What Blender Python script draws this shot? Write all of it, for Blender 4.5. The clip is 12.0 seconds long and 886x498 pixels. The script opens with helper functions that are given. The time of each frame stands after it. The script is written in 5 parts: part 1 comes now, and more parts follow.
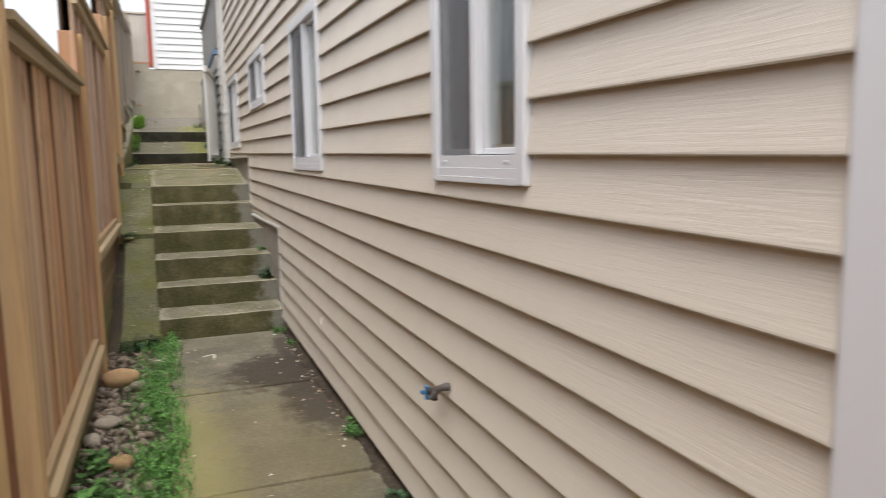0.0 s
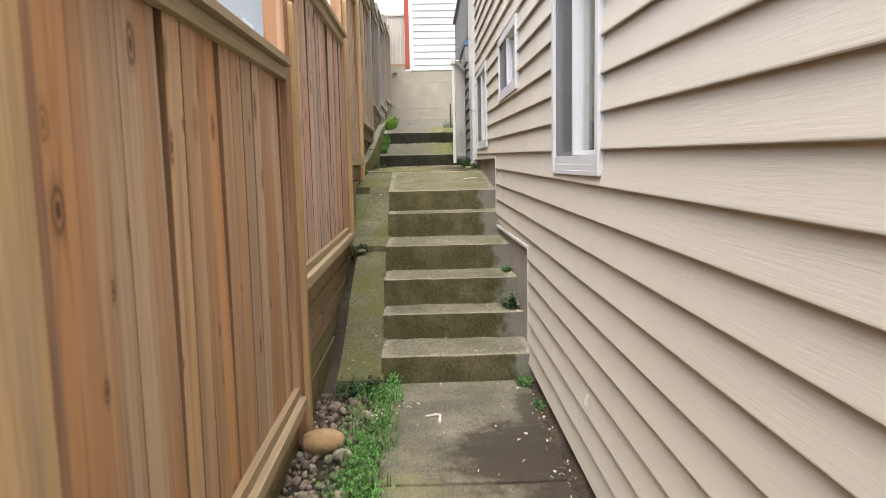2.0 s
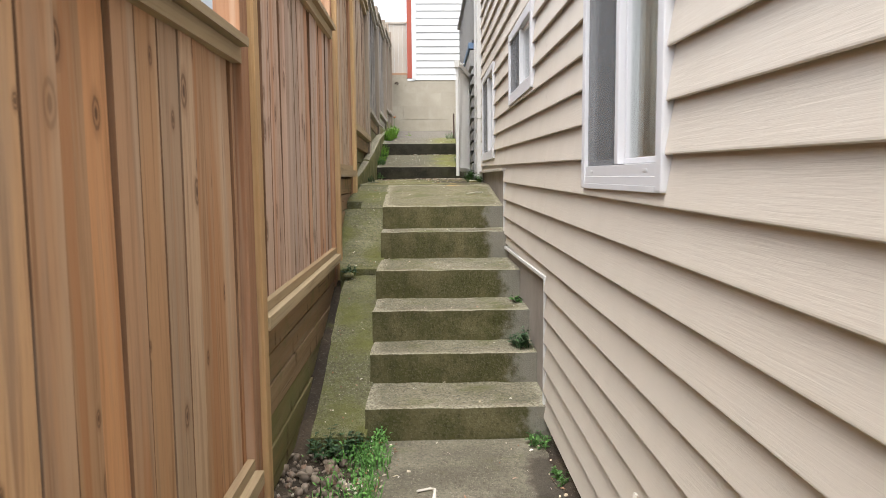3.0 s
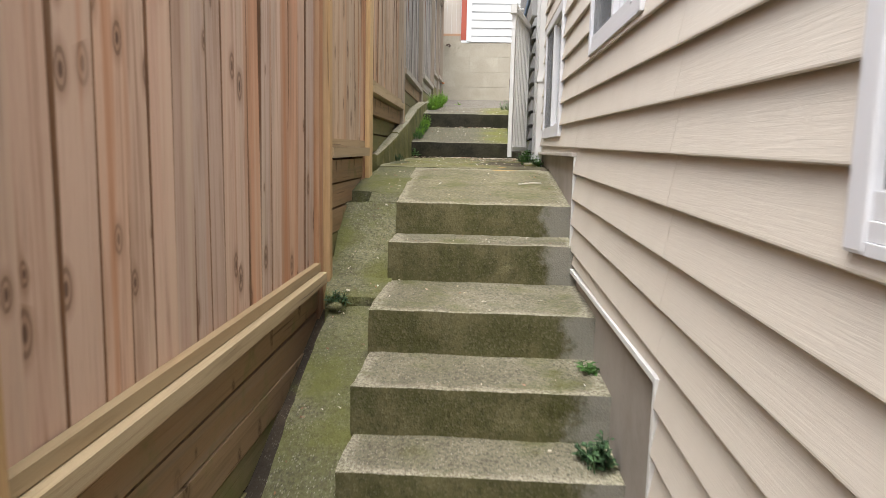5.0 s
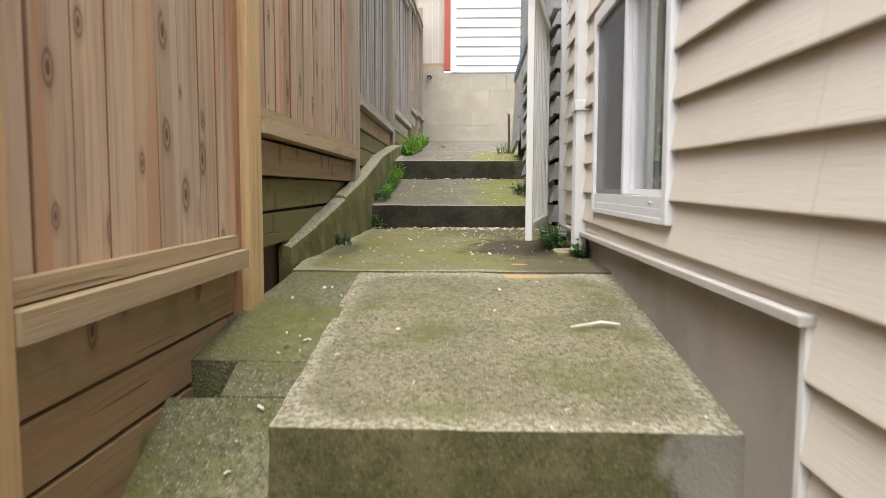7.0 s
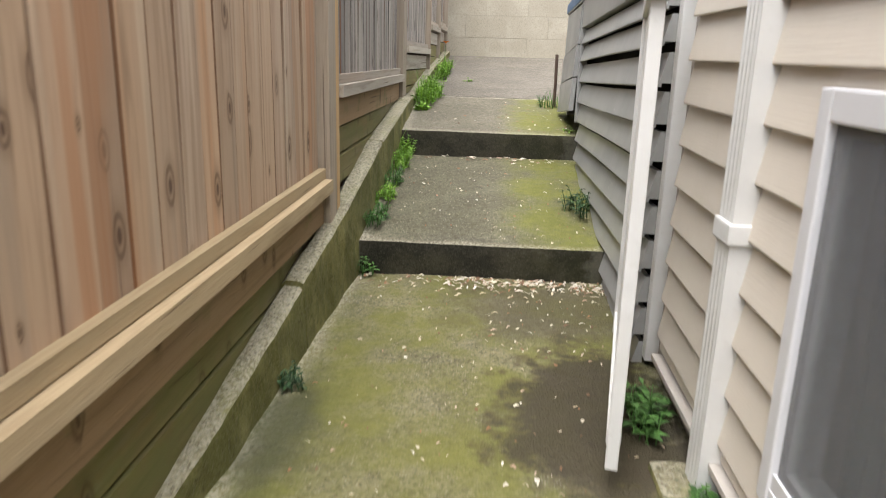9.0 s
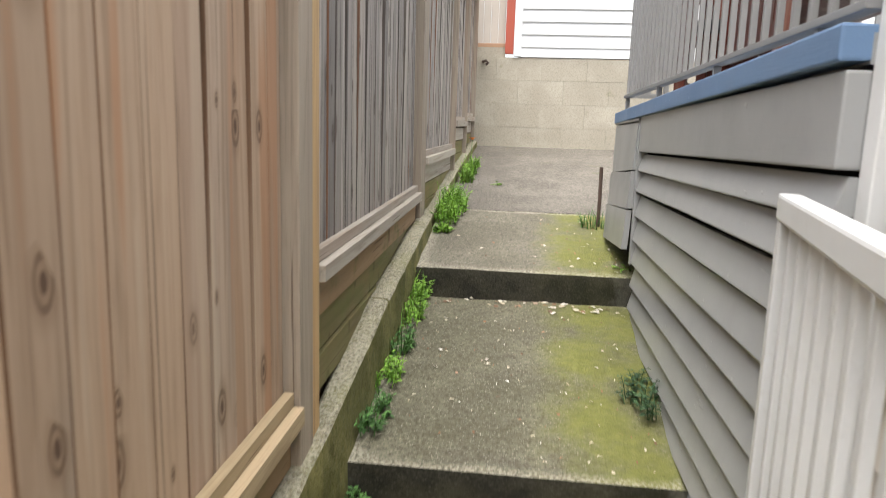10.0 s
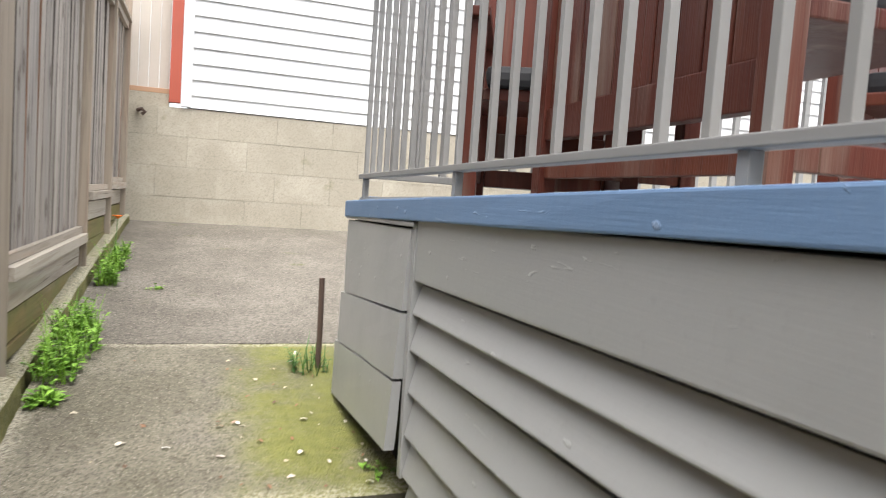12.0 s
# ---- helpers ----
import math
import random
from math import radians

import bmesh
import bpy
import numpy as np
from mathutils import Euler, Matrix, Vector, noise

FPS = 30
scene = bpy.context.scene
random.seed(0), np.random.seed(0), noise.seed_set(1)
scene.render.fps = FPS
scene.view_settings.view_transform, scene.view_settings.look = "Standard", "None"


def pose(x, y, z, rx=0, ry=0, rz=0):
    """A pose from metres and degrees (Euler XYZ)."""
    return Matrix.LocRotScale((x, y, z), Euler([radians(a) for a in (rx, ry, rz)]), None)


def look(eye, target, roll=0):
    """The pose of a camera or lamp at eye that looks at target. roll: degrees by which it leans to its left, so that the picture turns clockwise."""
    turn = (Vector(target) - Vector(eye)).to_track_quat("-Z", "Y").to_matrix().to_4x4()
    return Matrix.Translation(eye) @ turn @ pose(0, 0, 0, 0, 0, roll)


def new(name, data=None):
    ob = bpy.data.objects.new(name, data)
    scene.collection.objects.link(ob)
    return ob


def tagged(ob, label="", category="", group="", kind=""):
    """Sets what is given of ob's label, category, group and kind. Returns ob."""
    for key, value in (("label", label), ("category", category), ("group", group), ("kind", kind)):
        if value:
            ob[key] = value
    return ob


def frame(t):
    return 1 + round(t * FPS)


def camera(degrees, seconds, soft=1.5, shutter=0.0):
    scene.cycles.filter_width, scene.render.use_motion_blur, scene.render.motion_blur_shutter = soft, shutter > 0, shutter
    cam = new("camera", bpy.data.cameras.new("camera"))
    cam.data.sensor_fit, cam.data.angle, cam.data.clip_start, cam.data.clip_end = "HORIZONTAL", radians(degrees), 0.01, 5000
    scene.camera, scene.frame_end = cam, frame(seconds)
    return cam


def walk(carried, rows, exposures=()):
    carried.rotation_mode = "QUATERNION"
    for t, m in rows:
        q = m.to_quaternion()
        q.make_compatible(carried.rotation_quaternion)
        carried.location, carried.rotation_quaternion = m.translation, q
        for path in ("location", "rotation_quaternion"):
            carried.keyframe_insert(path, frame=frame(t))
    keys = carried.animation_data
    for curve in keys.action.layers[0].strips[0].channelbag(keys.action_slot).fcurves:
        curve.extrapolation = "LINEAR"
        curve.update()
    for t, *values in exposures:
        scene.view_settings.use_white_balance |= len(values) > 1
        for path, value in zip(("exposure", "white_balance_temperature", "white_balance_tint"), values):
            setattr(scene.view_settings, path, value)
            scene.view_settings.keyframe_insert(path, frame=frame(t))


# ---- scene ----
cam = camera(64.2, 12.0, soft=0.7, shutter=0.3)
PATH = [
    (0, (0.073, 0.206, 1.407), (0.795, 2.053, 1.148), -0.8),
    (0.5, (0.091, 0.544, 1.412), (0.453, 2.49, 1.126), -1.4),
    (1, (0.231, 0.878, 1.409), (0.373, 2.846, 1.083), -0.8),
    (1.5, (0.245, 1.252, 1.395), (0.295, 3.228, 1.09), -0.8),
    (2, (0.27, 1.654, 1.398), (0.32, 3.639, 1.155), -1.2),
    (2.5, (0.35, 2.046, 1.379), (0.379, 4.036, 1.184), -0.0),
    (3, (0.307, 2.438, 1.383), (0.352, 4.427, 1.179), -0.5),
    (3.2, (0.29, 2.597, 1.39), (0.346, 4.585, 1.176), -0.8),
    (4.8, (0.434, 4.011, 1.467), (0.395, 5.987, 1.157), 0.2),
    (5, (0.443, 4.241, 1.454), (0.335, 6.218, 1.171), 1.3),
    (5.5, (0.382, 4.913, 1.473), (0.299, 6.892, 1.199), -0.2),
    (6, (0.37, 5.637, 1.465), (0.285, 7.612, 1.163), -0.0),
    (6.5, (0.355, 6.33, 1.533), (0.34, 8.322, 1.355), -0.9),
    (6.7, (0.383, 6.575, 1.563), (0.324, 8.568, 1.399), -0.4),
    (8.3, (0.279, 7.943, 2.19), (0.197, 9.888, 1.734), 1.1),
    (8.5, (0.289, 8.17, 2.229), (0.278, 10.103, 1.716), 1.6),
    (9, (0.314, 8.667, 2.43), (0.177, 10.593, 1.909), 1.7),
    (9.5, (0.24, 9.191, 2.64), (0.166, 11.132, 2.163), 1.1),
    (10, (0.245, 9.72, 2.789), (0.023, 11.675, 2.433), 1.8),
    (10.5, (0.115, 10.256, 2.86), (0.22, 12.231, 2.563), 1.0),
    (11, (0.156, 10.834, 2.851), (0.239, 12.815, 2.586), 2.7),
    (11.5, (0.161, 11.338, 2.874), (0.604, 13.275, 2.643), 1.5),
    (12, (0.212, 11.655, 2.921), (0.871, 13.537, 2.777), 4.0),
]
walk(cam, [(t, look(eye, target, roll)) for t, eye, target, roll in PATH], [(0, 1.17), (1, 1.38), (2.5, 1.53), (5, 1.6), (6.5, 1.66), (8.5, 1.66), (9, 1.66), (9.5, 1.54), (10, 1.66), (12, 1.76)])

# ---------------------------------------------------------------- world, sun
world = bpy.data.worlds.new("overcast_sky")
scene.world = world
world.use_nodes = True
wn = world.node_tree.nodes
wl = world.node_tree.links
sky = wn.new("ShaderNodeTexSky")
sky.sky_type = "NISHITA"
sky.sun_disc = False
sky.sun_elevation, sky.sun_rotation = radians(71), radians(196)
sky.air_density, sky.dust_density, sky.ozone_density = 1.0, 4.0, 1.0
hsv = wn.new("ShaderNodeHueSaturation")
hsv.inputs["Saturation"].default_value = 0.34
wl.new(sky.outputs[0], hsv.inputs["Color"])
wl.new(hsv.outputs[0], wn["Background"].inputs["Color"])
wn["Background"].inputs["Strength"].default_value = 0.15
sun = new("sun", bpy.data.lights.new("sun", "SUN"))
sun.data.energy, sun.data.angle, sun.data.color = 1.5, radians(60), (1.0, 0.985, 0.96)
sun.matrix_world = pose(0, 0, 30, 19, 0, -16)


# ---------------------------------------------------------------- material kit
class Kit:
    """A node material under construction."""

    def __init__(self, name, rough=0.8, metal=0.0, spec=0.5):
        self.m = bpy.data.materials.new(name)
        self.m.use_nodes = True
        self.t = self.m.node_tree
        self.b = self.t.nodes["Principled BSDF"]
        self.b.inputs["Roughness"].default_value = rough
        self.b.inputs["Metallic"].default_value = metal
        self.b.inputs["Specular IOR Level"].default_value = spec

    def put(self, socket, v):
        if isinstance(v, bpy.types.NodeSocket):
            self.t.links.new(v, socket)
        elif isinstance(v, (tuple, list)) and len(v) == 3 and socket.type == "RGBA":
            socket.default_value = (*v, 1)
        else:
            socket.default_value = v

    def node(self, kind, **sets):
        n = self.t.nodes.new(kind)
        return n

    def world_pos(self):
        return self.node("ShaderNodeNewGeometry").outputs["Position"]

    def normal(self):
        return self.node("ShaderNodeNewGeometry").outputs["Normal"]

    def local(self, spread=13.0):
        """Object coordinates, shifted at random for each object."""
        c = self.node("ShaderNodeTexCoord").outputs["Object"]
        r = self.node("ShaderNodeObjectInfo").outputs["Random"]
        k = self.math("MULTIPLY", r, spread)
        v = self.node("ShaderNodeCombineXYZ")
        for i in range(3):
            self.put(v.inputs[i], k)
        a = self.node("ShaderNodeVectorMath")
        self.put(a.inputs[0], c)
        self.put(a.inputs[1], v.outputs[0])
        return a.outputs[0]

    def random(self):
        return self.node("ShaderNodeObjectInfo").outputs["Random"]

    def island(self):
        return self.node("ShaderNodeNewGeometry").outputs["Random Per Island"]

    def scaled(self, v, s):
        n = self.node("ShaderNodeMapping")
        self.put(n.inputs["Vector"], v)
        n.inputs["Scale"].default_value = s
        return n.outputs[0]

    def noise(self, v, scale, detail=4.0, rough=0.55, distort=0.0):
        n = self.node("ShaderNodeTexNoise")
        self.put(n.inputs["Vector"], v)
        n.inputs["Scale"].default_value, n.inputs["Detail"].default_value = scale, detail
        n.inputs["Roughness"].default_value, n.inputs["Distortion"].default_value = rough, distort
        return n.outputs["Fac"]

    def voronoi(self, v, scale, out="Distance"):
        n = self.node("ShaderNodeTexVoronoi")
        self.put(n.inputs["Vector"], v)
        n.inputs["Scale"].default_value = scale
        return n.outputs[out]

    def axis(self, v, i):
        n = self.node("ShaderNodeSeparateXYZ")
        self.put(n.inputs[0], v)
        return n.outputs[i]

    def math(self, op, a, b=0.0):
        n = self.node("ShaderNodeMath")
        n.operation = op
        self.put(n.inputs[0], a)
        self.put(n.inputs[1], b)
        return n.outputs[0]

    def step(self, v, lo, hi, to=(0.0, 1.0)):
        n = self.node("ShaderNodeMapRange")
        n.interpolation_type = "SMOOTHSTEP"
        self.put(n.inputs["Value"], v)
        n.inputs["From Min"].default_value, n.inputs["From Max"].default_value = lo, hi
        n.inputs["To Min"].default_value, n.inputs["To Max"].default_value = to
        return n.outputs[0]

    def near(self, v, centre, reach, squash=(1, 1, 1), soft=0.35):
        """One inside a soft blot round centre, nought outside."""
        n = self.node("ShaderNodeVectorMath")
        n.operation = "SUBTRACT"
        self.put(n.inputs[0], v)
        n.inputs[1].default_value = centre
        d = self.node("ShaderNodeVectorMath")
        d.operation = "LENGTH"
        self.put(d.inputs[0], self.scaled(n.outputs[0], squash))
        uneven = self.math("ADD", self.noise(v, 4.5, 6, 0.65), self.math("MULTIPLY", self.noise(v, 17, 5), 0.5))
        ragged = self.math("ADD", d.outputs["Value"], self.math("MULTIPLY", self.math("SUBTRACT", uneven, 0.75), reach * 1.7))
        return self.step(ragged, reach * (1 - soft), reach * (1 + soft), (1.0, 0.0))

    def mix(self, f, a, b, kind="MIX"):
        n = self.node("ShaderNodeMix")
        n.data_type, n.blend_type = "RGBA", kind
        self.put(n.inputs[0], f)
        self.put(n.inputs[6], a)
        self.put(n.inputs[7], b)
        return n.outputs[2]

    def ramp(self, f, *stops):
        n = self.node("ShaderNodeValToRGB")
        e = n.color_ramp.elements
        while len(e) < len(stops):
            e.new(0.5)
        for el, (p, c) in zip(e, stops):
            el.position, el.color = p, (*c, 1)
        self.put(n.inputs[0], f)
        return n.outputs[0]

    def bump(self, h, strength=0.4, dist=0.01):
        n = self.node("ShaderNodeBump")
        n.inputs["Strength"].default_value, n.inputs["Distance"].default_value = strength, dist
        self.put(n.inputs["Height"], h)
        self.t.links.new(n.outputs[0], self.b.inputs["Normal"])

    def done(self, colour, rough=None):
        self.put(self.b.inputs["Base Color"], colour)
        if rough is not None:
            self.put(self.b.inputs["Roughness"], rough)
        return self.m


def wood(name, tones, grain_dark, axis=2, rough=0.75, knots=True, moss=0.0, grey=0.0, heart=1.0, worn_grain=0.56):
    """Sawn timber: tone by piece, grain along one axis, knots, water stains."""
    k = Kit(name, rough, spec=0.25)
    v = k.local()
    long = [26.0, 26.0, 26.0]
    long[axis] = 0.9
    g = k.noise(k.scaled(v, long), 1.3, 6, 0.62, 0.8)
    fine = [210.0, 210.0, 210.0]
    fine[axis] = 6.0
    f = k.noise(k.scaled(v, fine), 1.0, 3, 0.6)
    n = len(tones)
    base = k.ramp(k.random(), *[(i / max(1, n - 1), c) for i, c in enumerate(tones)])
    other = k.math("FRACT", k.math("MULTIPLY", k.random(), 7.31))
    base = k.mix(k.math("MULTIPLY", other, 0.4), base, grain_dark)
    col = k.mix(k.step(g, 0.46, 0.72, (0.0, worn_grain)), base, grain_dark)
    col = k.mix(k.step(f, 0.52, 0.75, (0.0, 0.3)), col, grain_dark)
    # broad weather streaks, greyer towards damp ends
    s = [7.0, 7.0, 7.0]
    s[axis] = 0.5
    streak = k.noise(k.scaled(v, s), 1.3, 4, 0.55)
    col = k.mix(k.step(streak, 0.52, 0.72, (0.0, 0.36 + grey)), col, (0.3, 0.25, 0.2))
    col = k.mix(k.step(streak, 0.25, 0.42, (0.4, 0.0)), col, grain_dark)
    # warm heartwood runs and bleached runs
    w = [9.0, 9.0, 9.0]
    w[axis] = 0.35
    run = k.noise(k.scaled(v, w), 0.9, 3, 0.5, 0.4)
    col = k.mix(k.step(run, 0.56, 0.66, (0.0, 0.5 * heart)), col, k.mix(0.5, grain_dark, (0.62, 0.24, 0.08)))
    col = k.mix(k.step(run, 0.34, 0.44, (0.4 * heart, 0.0)), col, k.mix(0.55, base, (0.72, 0.62, 0.48)))
    # drying checks
    ch = [70.0, 70.0, 70.0]
    ch[axis] = 1.1
    check = k.noise(k.scaled(v, ch), 0.8, 2, 0.5, 0.3)
    col = k.mix(k.step(check, 0.68, 0.74, (0.0, 0.6)), col, (0.07, 0.04, 0.024))
    h = k.math("SUBTRACT", k.math("ADD", g, k.math("MULTIPLY", f, 0.6)), k.step(check, 0.68, 0.74, (0.0, 1.2)))
    if knots:
        c = k.node("ShaderNodeCombineXYZ")
        k.put(c.inputs[0], k.math("MULTIPLY", k.axis(v, 1), 9.0))
        k.put(c.inputs[1], k.math("MULTIPLY", k.axis(v, 2), 4.4))
        vo = k.node("ShaderNodeTexVoronoi")
        vo.voronoi_dimensions = "2D"
        vo.inputs["Scale"].default_value = 1.0
        k.put(vo.inputs["Vector"], c.outputs[0])
        size = k.step(k.axis(vo.outputs["Color"], 1), 0.0, 1.0, (0.6, 1.9))
        d = k.math("DIVIDE", k.math("ADD", vo.outputs["Distance"], k.math("MULTIPLY", k.math("SUBTRACT", f, 0.5), 0.07)), size)
        pick = k.step(k.axis(vo.outputs["Color"], 0), 0.68, 0.72)
        col = k.mix(k.math("MULTIPLY", pick, k.step(d, 0.07, 0.24, (0.5, 0.0))), col, grain_dark)
        ring = k.step(k.math("ABSOLUTE", k.math("SUBTRACT", d, 0.1)), 0.006, 0.03, (0.5, 0.0))
        col = k.mix(k.math("MULTIPLY", pick, ring), col, (0.07, 0.034, 0.018))
        col = k.mix(k.math("MULTIPLY", pick, k.step(d, 0.03, 0.06, (0.75, 0.0))), col, (0.06, 0.03, 0.018))
    if moss:
        p = k.world_pos()
        mo = k.noise(p, 5.0, 5, 0.6)
        col = k.mix(k.step(mo, 0.62 - moss * 0.3, 0.78, (0.0, 0.75)), col, (0.14, 0.155, 0.05))
    k.bump(h, 0.4, 0.004)
    return k.done(col)


def concrete(name, light, dark, moss=0.5, grit=1.0, blots=(), riser=None, moss_x=None, patches=(), green=((0.06, 0.068, 0.015), (0.135, 0.137, 0.036)), tint=0.0):
    """Old exposed-grit concrete: stone specks, damp blotches, moss that likes one side."""
    k = Kit(name, 0.9, spec=0.25)
    p = k.world_pos()
    big = k.noise(p, 2.2, 5, 0.6)
    mid = k.noise(p, 9.0, 5, 0.65)
    col = k.mix(k.step(big, 0.36, 0.66), dark, light)
    if tint:
        col = k.mix(k.math("MULTIPLY", k.random(), tint), col, dark)
        col = k.mix(k.step(k.noise(k.scaled(p, (1.0, 1.0, 0.35)), 1.3, 4), 0.52, 0.7, (0.0, 0.5)), col, tuple(c * 0.72 for c in dark))
    col = k.mix(k.step(mid, 0.4, 0.7, (0.0, 0.45)), col, dark)
    fleck = k.noise(p, 46.0, 5, 0.7)
    col = k.mix(k.step(fleck, 0.5, 0.66, (0.0, 0.6 * min(1.0, grit + 0.2))), col, tuple(c * 0.4 for c in dark))
    col = k.mix(k.step(fleck, 0.34, 0.46, (0.35 * grit, 0.0)), col, tuple(c * 1.5 for c in light))
    speck = k.voronoi(p, 120.0)
    tone = k.voronoi(p, 120.0, "Color")
    pale = k.step(k.axis(tone, 0), 0.66, 0.95, (0.0, 0.62 * grit))
    col = k.mix(k.math("MULTIPLY", pale, k.step(speck, 0.25, 0.5, (1.0, 0.0))), col, (0.42, 0.39, 0.33))
    sink = k.step(k.axis(tone, 1), 0.62, 0.95, (0.0, 0.62 * grit))
    col = k.mix(sink, col, (0.055, 0.05, 0.035))
    m = k.noise(p, 3.4, 6, 0.62)
    f = k.step(m, 0.66 - 0.3 * moss, 0.84 - 0.16 * moss, (0.0, 0.85))
    if moss_x:
        lo, hi = moss_x
        f = k.math("MULTIPLY", f, k.step(k.math("ADD", k.axis(p, 0), k.math("MULTIPLY", big, 0.5)), lo, hi, (0.1, 1.0)))
    moss_col = k.mix(k.noise(p, 22, 4), green[0], green[1])
    col = k.mix(f, col, moss_col)
    edge = k.node("ShaderNodeNewGeometry").outputs["Pointiness"]
    rub = k.step(k.math("ADD", edge, k.math("MULTIPLY", k.math("SUBTRACT", mid, 0.5), 0.06)), 0.515, 0.56, (0.0, 0.75 if riser else 0.0))
    rub = k.math("MULTIPLY", rub, k.step(k.noise(p, 75.0, 3, 0.6), 0.42, 0.6, (0.12, 1.0)))
    col = k.mix(rub, col, (0.42, 0.39, 0.3))
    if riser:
        # upright faces get moss and algae tones, taken darker for their weaker light
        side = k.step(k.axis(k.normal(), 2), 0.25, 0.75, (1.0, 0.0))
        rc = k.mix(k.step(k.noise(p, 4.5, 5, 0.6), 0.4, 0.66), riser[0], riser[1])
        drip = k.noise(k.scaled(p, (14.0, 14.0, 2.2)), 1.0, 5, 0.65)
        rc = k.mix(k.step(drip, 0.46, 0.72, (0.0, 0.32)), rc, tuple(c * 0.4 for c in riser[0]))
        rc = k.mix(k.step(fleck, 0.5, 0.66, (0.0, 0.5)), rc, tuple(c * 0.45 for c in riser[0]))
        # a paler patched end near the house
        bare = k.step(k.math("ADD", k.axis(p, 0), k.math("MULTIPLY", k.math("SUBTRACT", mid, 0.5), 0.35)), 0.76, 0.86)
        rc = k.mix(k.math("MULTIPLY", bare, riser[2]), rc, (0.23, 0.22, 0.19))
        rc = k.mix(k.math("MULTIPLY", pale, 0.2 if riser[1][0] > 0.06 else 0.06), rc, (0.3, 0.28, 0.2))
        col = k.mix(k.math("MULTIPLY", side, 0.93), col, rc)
    for centre, reach, squash, c, amount in (*blots, *patches):
        col = k.mix(k.math("MULTIPLY", k.near(p, centre, reach, squash, 0.24 if amount > 0.83 else 0.32 if amount > 0.79 else 0.6), amount), col, c)
    h = k.math("ADD", k.math("ADD", k.math("MULTIPLY", speck, 0.8), k.math("MULTIPLY", fleck, -1.6)), k.math("MULTIPLY", mid, 1.5))
    if riser:
        h = k.math("MULTIPLY", h, k.math("SUBTRACT", 1.0, k.math("MULTIPLY", side, 0.7)))
    k.bump(h, 0.8 * grit, 0.008)
    return k.done(col, k.step(big, 0.3, 0.7, (0.72, 0.95)))


def paint(name, colour, rough=0.55, dirt=0.25, dirt_colour=(0.16, 0.15, 0.12), grain=0.0, axis=1, spec=0.4, bump=0.15, chips=None):
    """Painted or moulded surface with faint dirt and an embossed grain."""
    k = Kit(name, rough, spec=spec)
    p = k.world_pos()
    v = k.local()
    big = k.noise(p, 1.7, 5, 0.6)
    fine = k.noise(p, 38, 4, 0.6)
    col = k.mix(k.step(big, 0.45, 0.8, (0.0, dirt)), colour, dirt_colour)
    col = k.mix(k.step(fine, 0.55, 0.8, (0.0, dirt * 0.6)), col, dirt_colour)
    tint = k.math("SUBTRACT", k.random(), 0.5)
    col = k.mix(k.math("ABSOLUTE", k.math("MULTIPLY", tint, 0.16)), col, dirt_colour)
    s = [120.0, 120.0, 120.0]
    s[axis] = 5.0
    g = k.noise(k.scaled(v, s), 1.0, 4, 0.6, 0.5)
    h = k.math("ADD", k.math("MULTIPLY", g, max(grain, 0.02)), k.math("MULTIPLY", fine, 0.3))
    if chips:
        vo = k.voronoi(k.scaled(p, (1, 0.5, 1)), 17.0)
        blister = k.step(k.math("ADD", vo, k.math("MULTIPLY", k.math("SUBTRACT", fine, 0.5), 0.3)), 0.05, 0.12, (1.0, 0.0))
        blister = k.math("MULTIPLY", blister, k.step(k.noise(p, 5.0, 3), 0.5, 0.56))
        col = k.mix(k.math("MULTIPLY", blister, 0.35), col, chips)
        crease = k.noise(k.scaled(p, (60.0, 7.0, 60.0)), 1.0, 3, 0.5, 0.6)
        crease = k.math("MULTIPLY", k.step(crease, 0.66, 0.72), k.step(k.noise(p, 2.6, 2), 0.52, 0.58))
        col = k.mix(k.math("MULTIPLY", crease, 0.3), col, chips)
        h = k.math("ADD", h, k.math("MULTIPLY", crease, 1.6))
        h = k.math("ADD", h, k.math("MULTIPLY", blister, 2.0))
    k.bump(h, bump, 0.004)
    return k.done(col, k.step(big, 0.3, 0.7, (rough * 0.85, min(1, rough * 1.2))))


CEDAR = wood("cedar_board", [(0.611, 0.318, 0.146), (0.489, 0.300, 0.178), (0.685, 0.427, 0.233), (0.440, 0.233, 0.117), (0.550, 0.404, 0.275), (0.648, 0.342, 0.165), (0.514, 0.354, 0.233)], (0.2, 0.095, 0.045))
CEDAR_PALE = wood("pale_cedar_board", [(0.542, 0.394, 0.272), (0.481, 0.368, 0.272), (0.614, 0.440, 0.297), (0.512, 0.307, 0.179), (0.542, 0.430, 0.327), (0.450, 0.323, 0.231)], (0.2, 0.125, 0.075), grey=0.1)
CEDAR_PINK = wood("pink_cedar_board", [(0.624, 0.436, 0.336), (0.536, 0.407, 0.336), (0.690, 0.507, 0.397), (0.569, 0.313, 0.195), (0.591, 0.484, 0.418), (0.515, 0.353, 0.275)], (0.22, 0.115, 0.062), grey=0.05)
CEDAR_OLD = wood("weathered_board", [(0.459, 0.409, 0.364), (0.258, 0.237, 0.220), (0.504, 0.448, 0.392), (0.358, 0.319, 0.286), (0.426, 0.386, 0.353)], (0.075, 0.065, 0.058), grey=0.0, heart=0.0, worn_grain=0.92)
POST = wood("yellow_post", [(0.572, 0.389, 0.194), (0.616, 0.432, 0.227), (0.529, 0.335, 0.167)], (0.28, 0.155, 0.065), heart=0.25, knots=False)
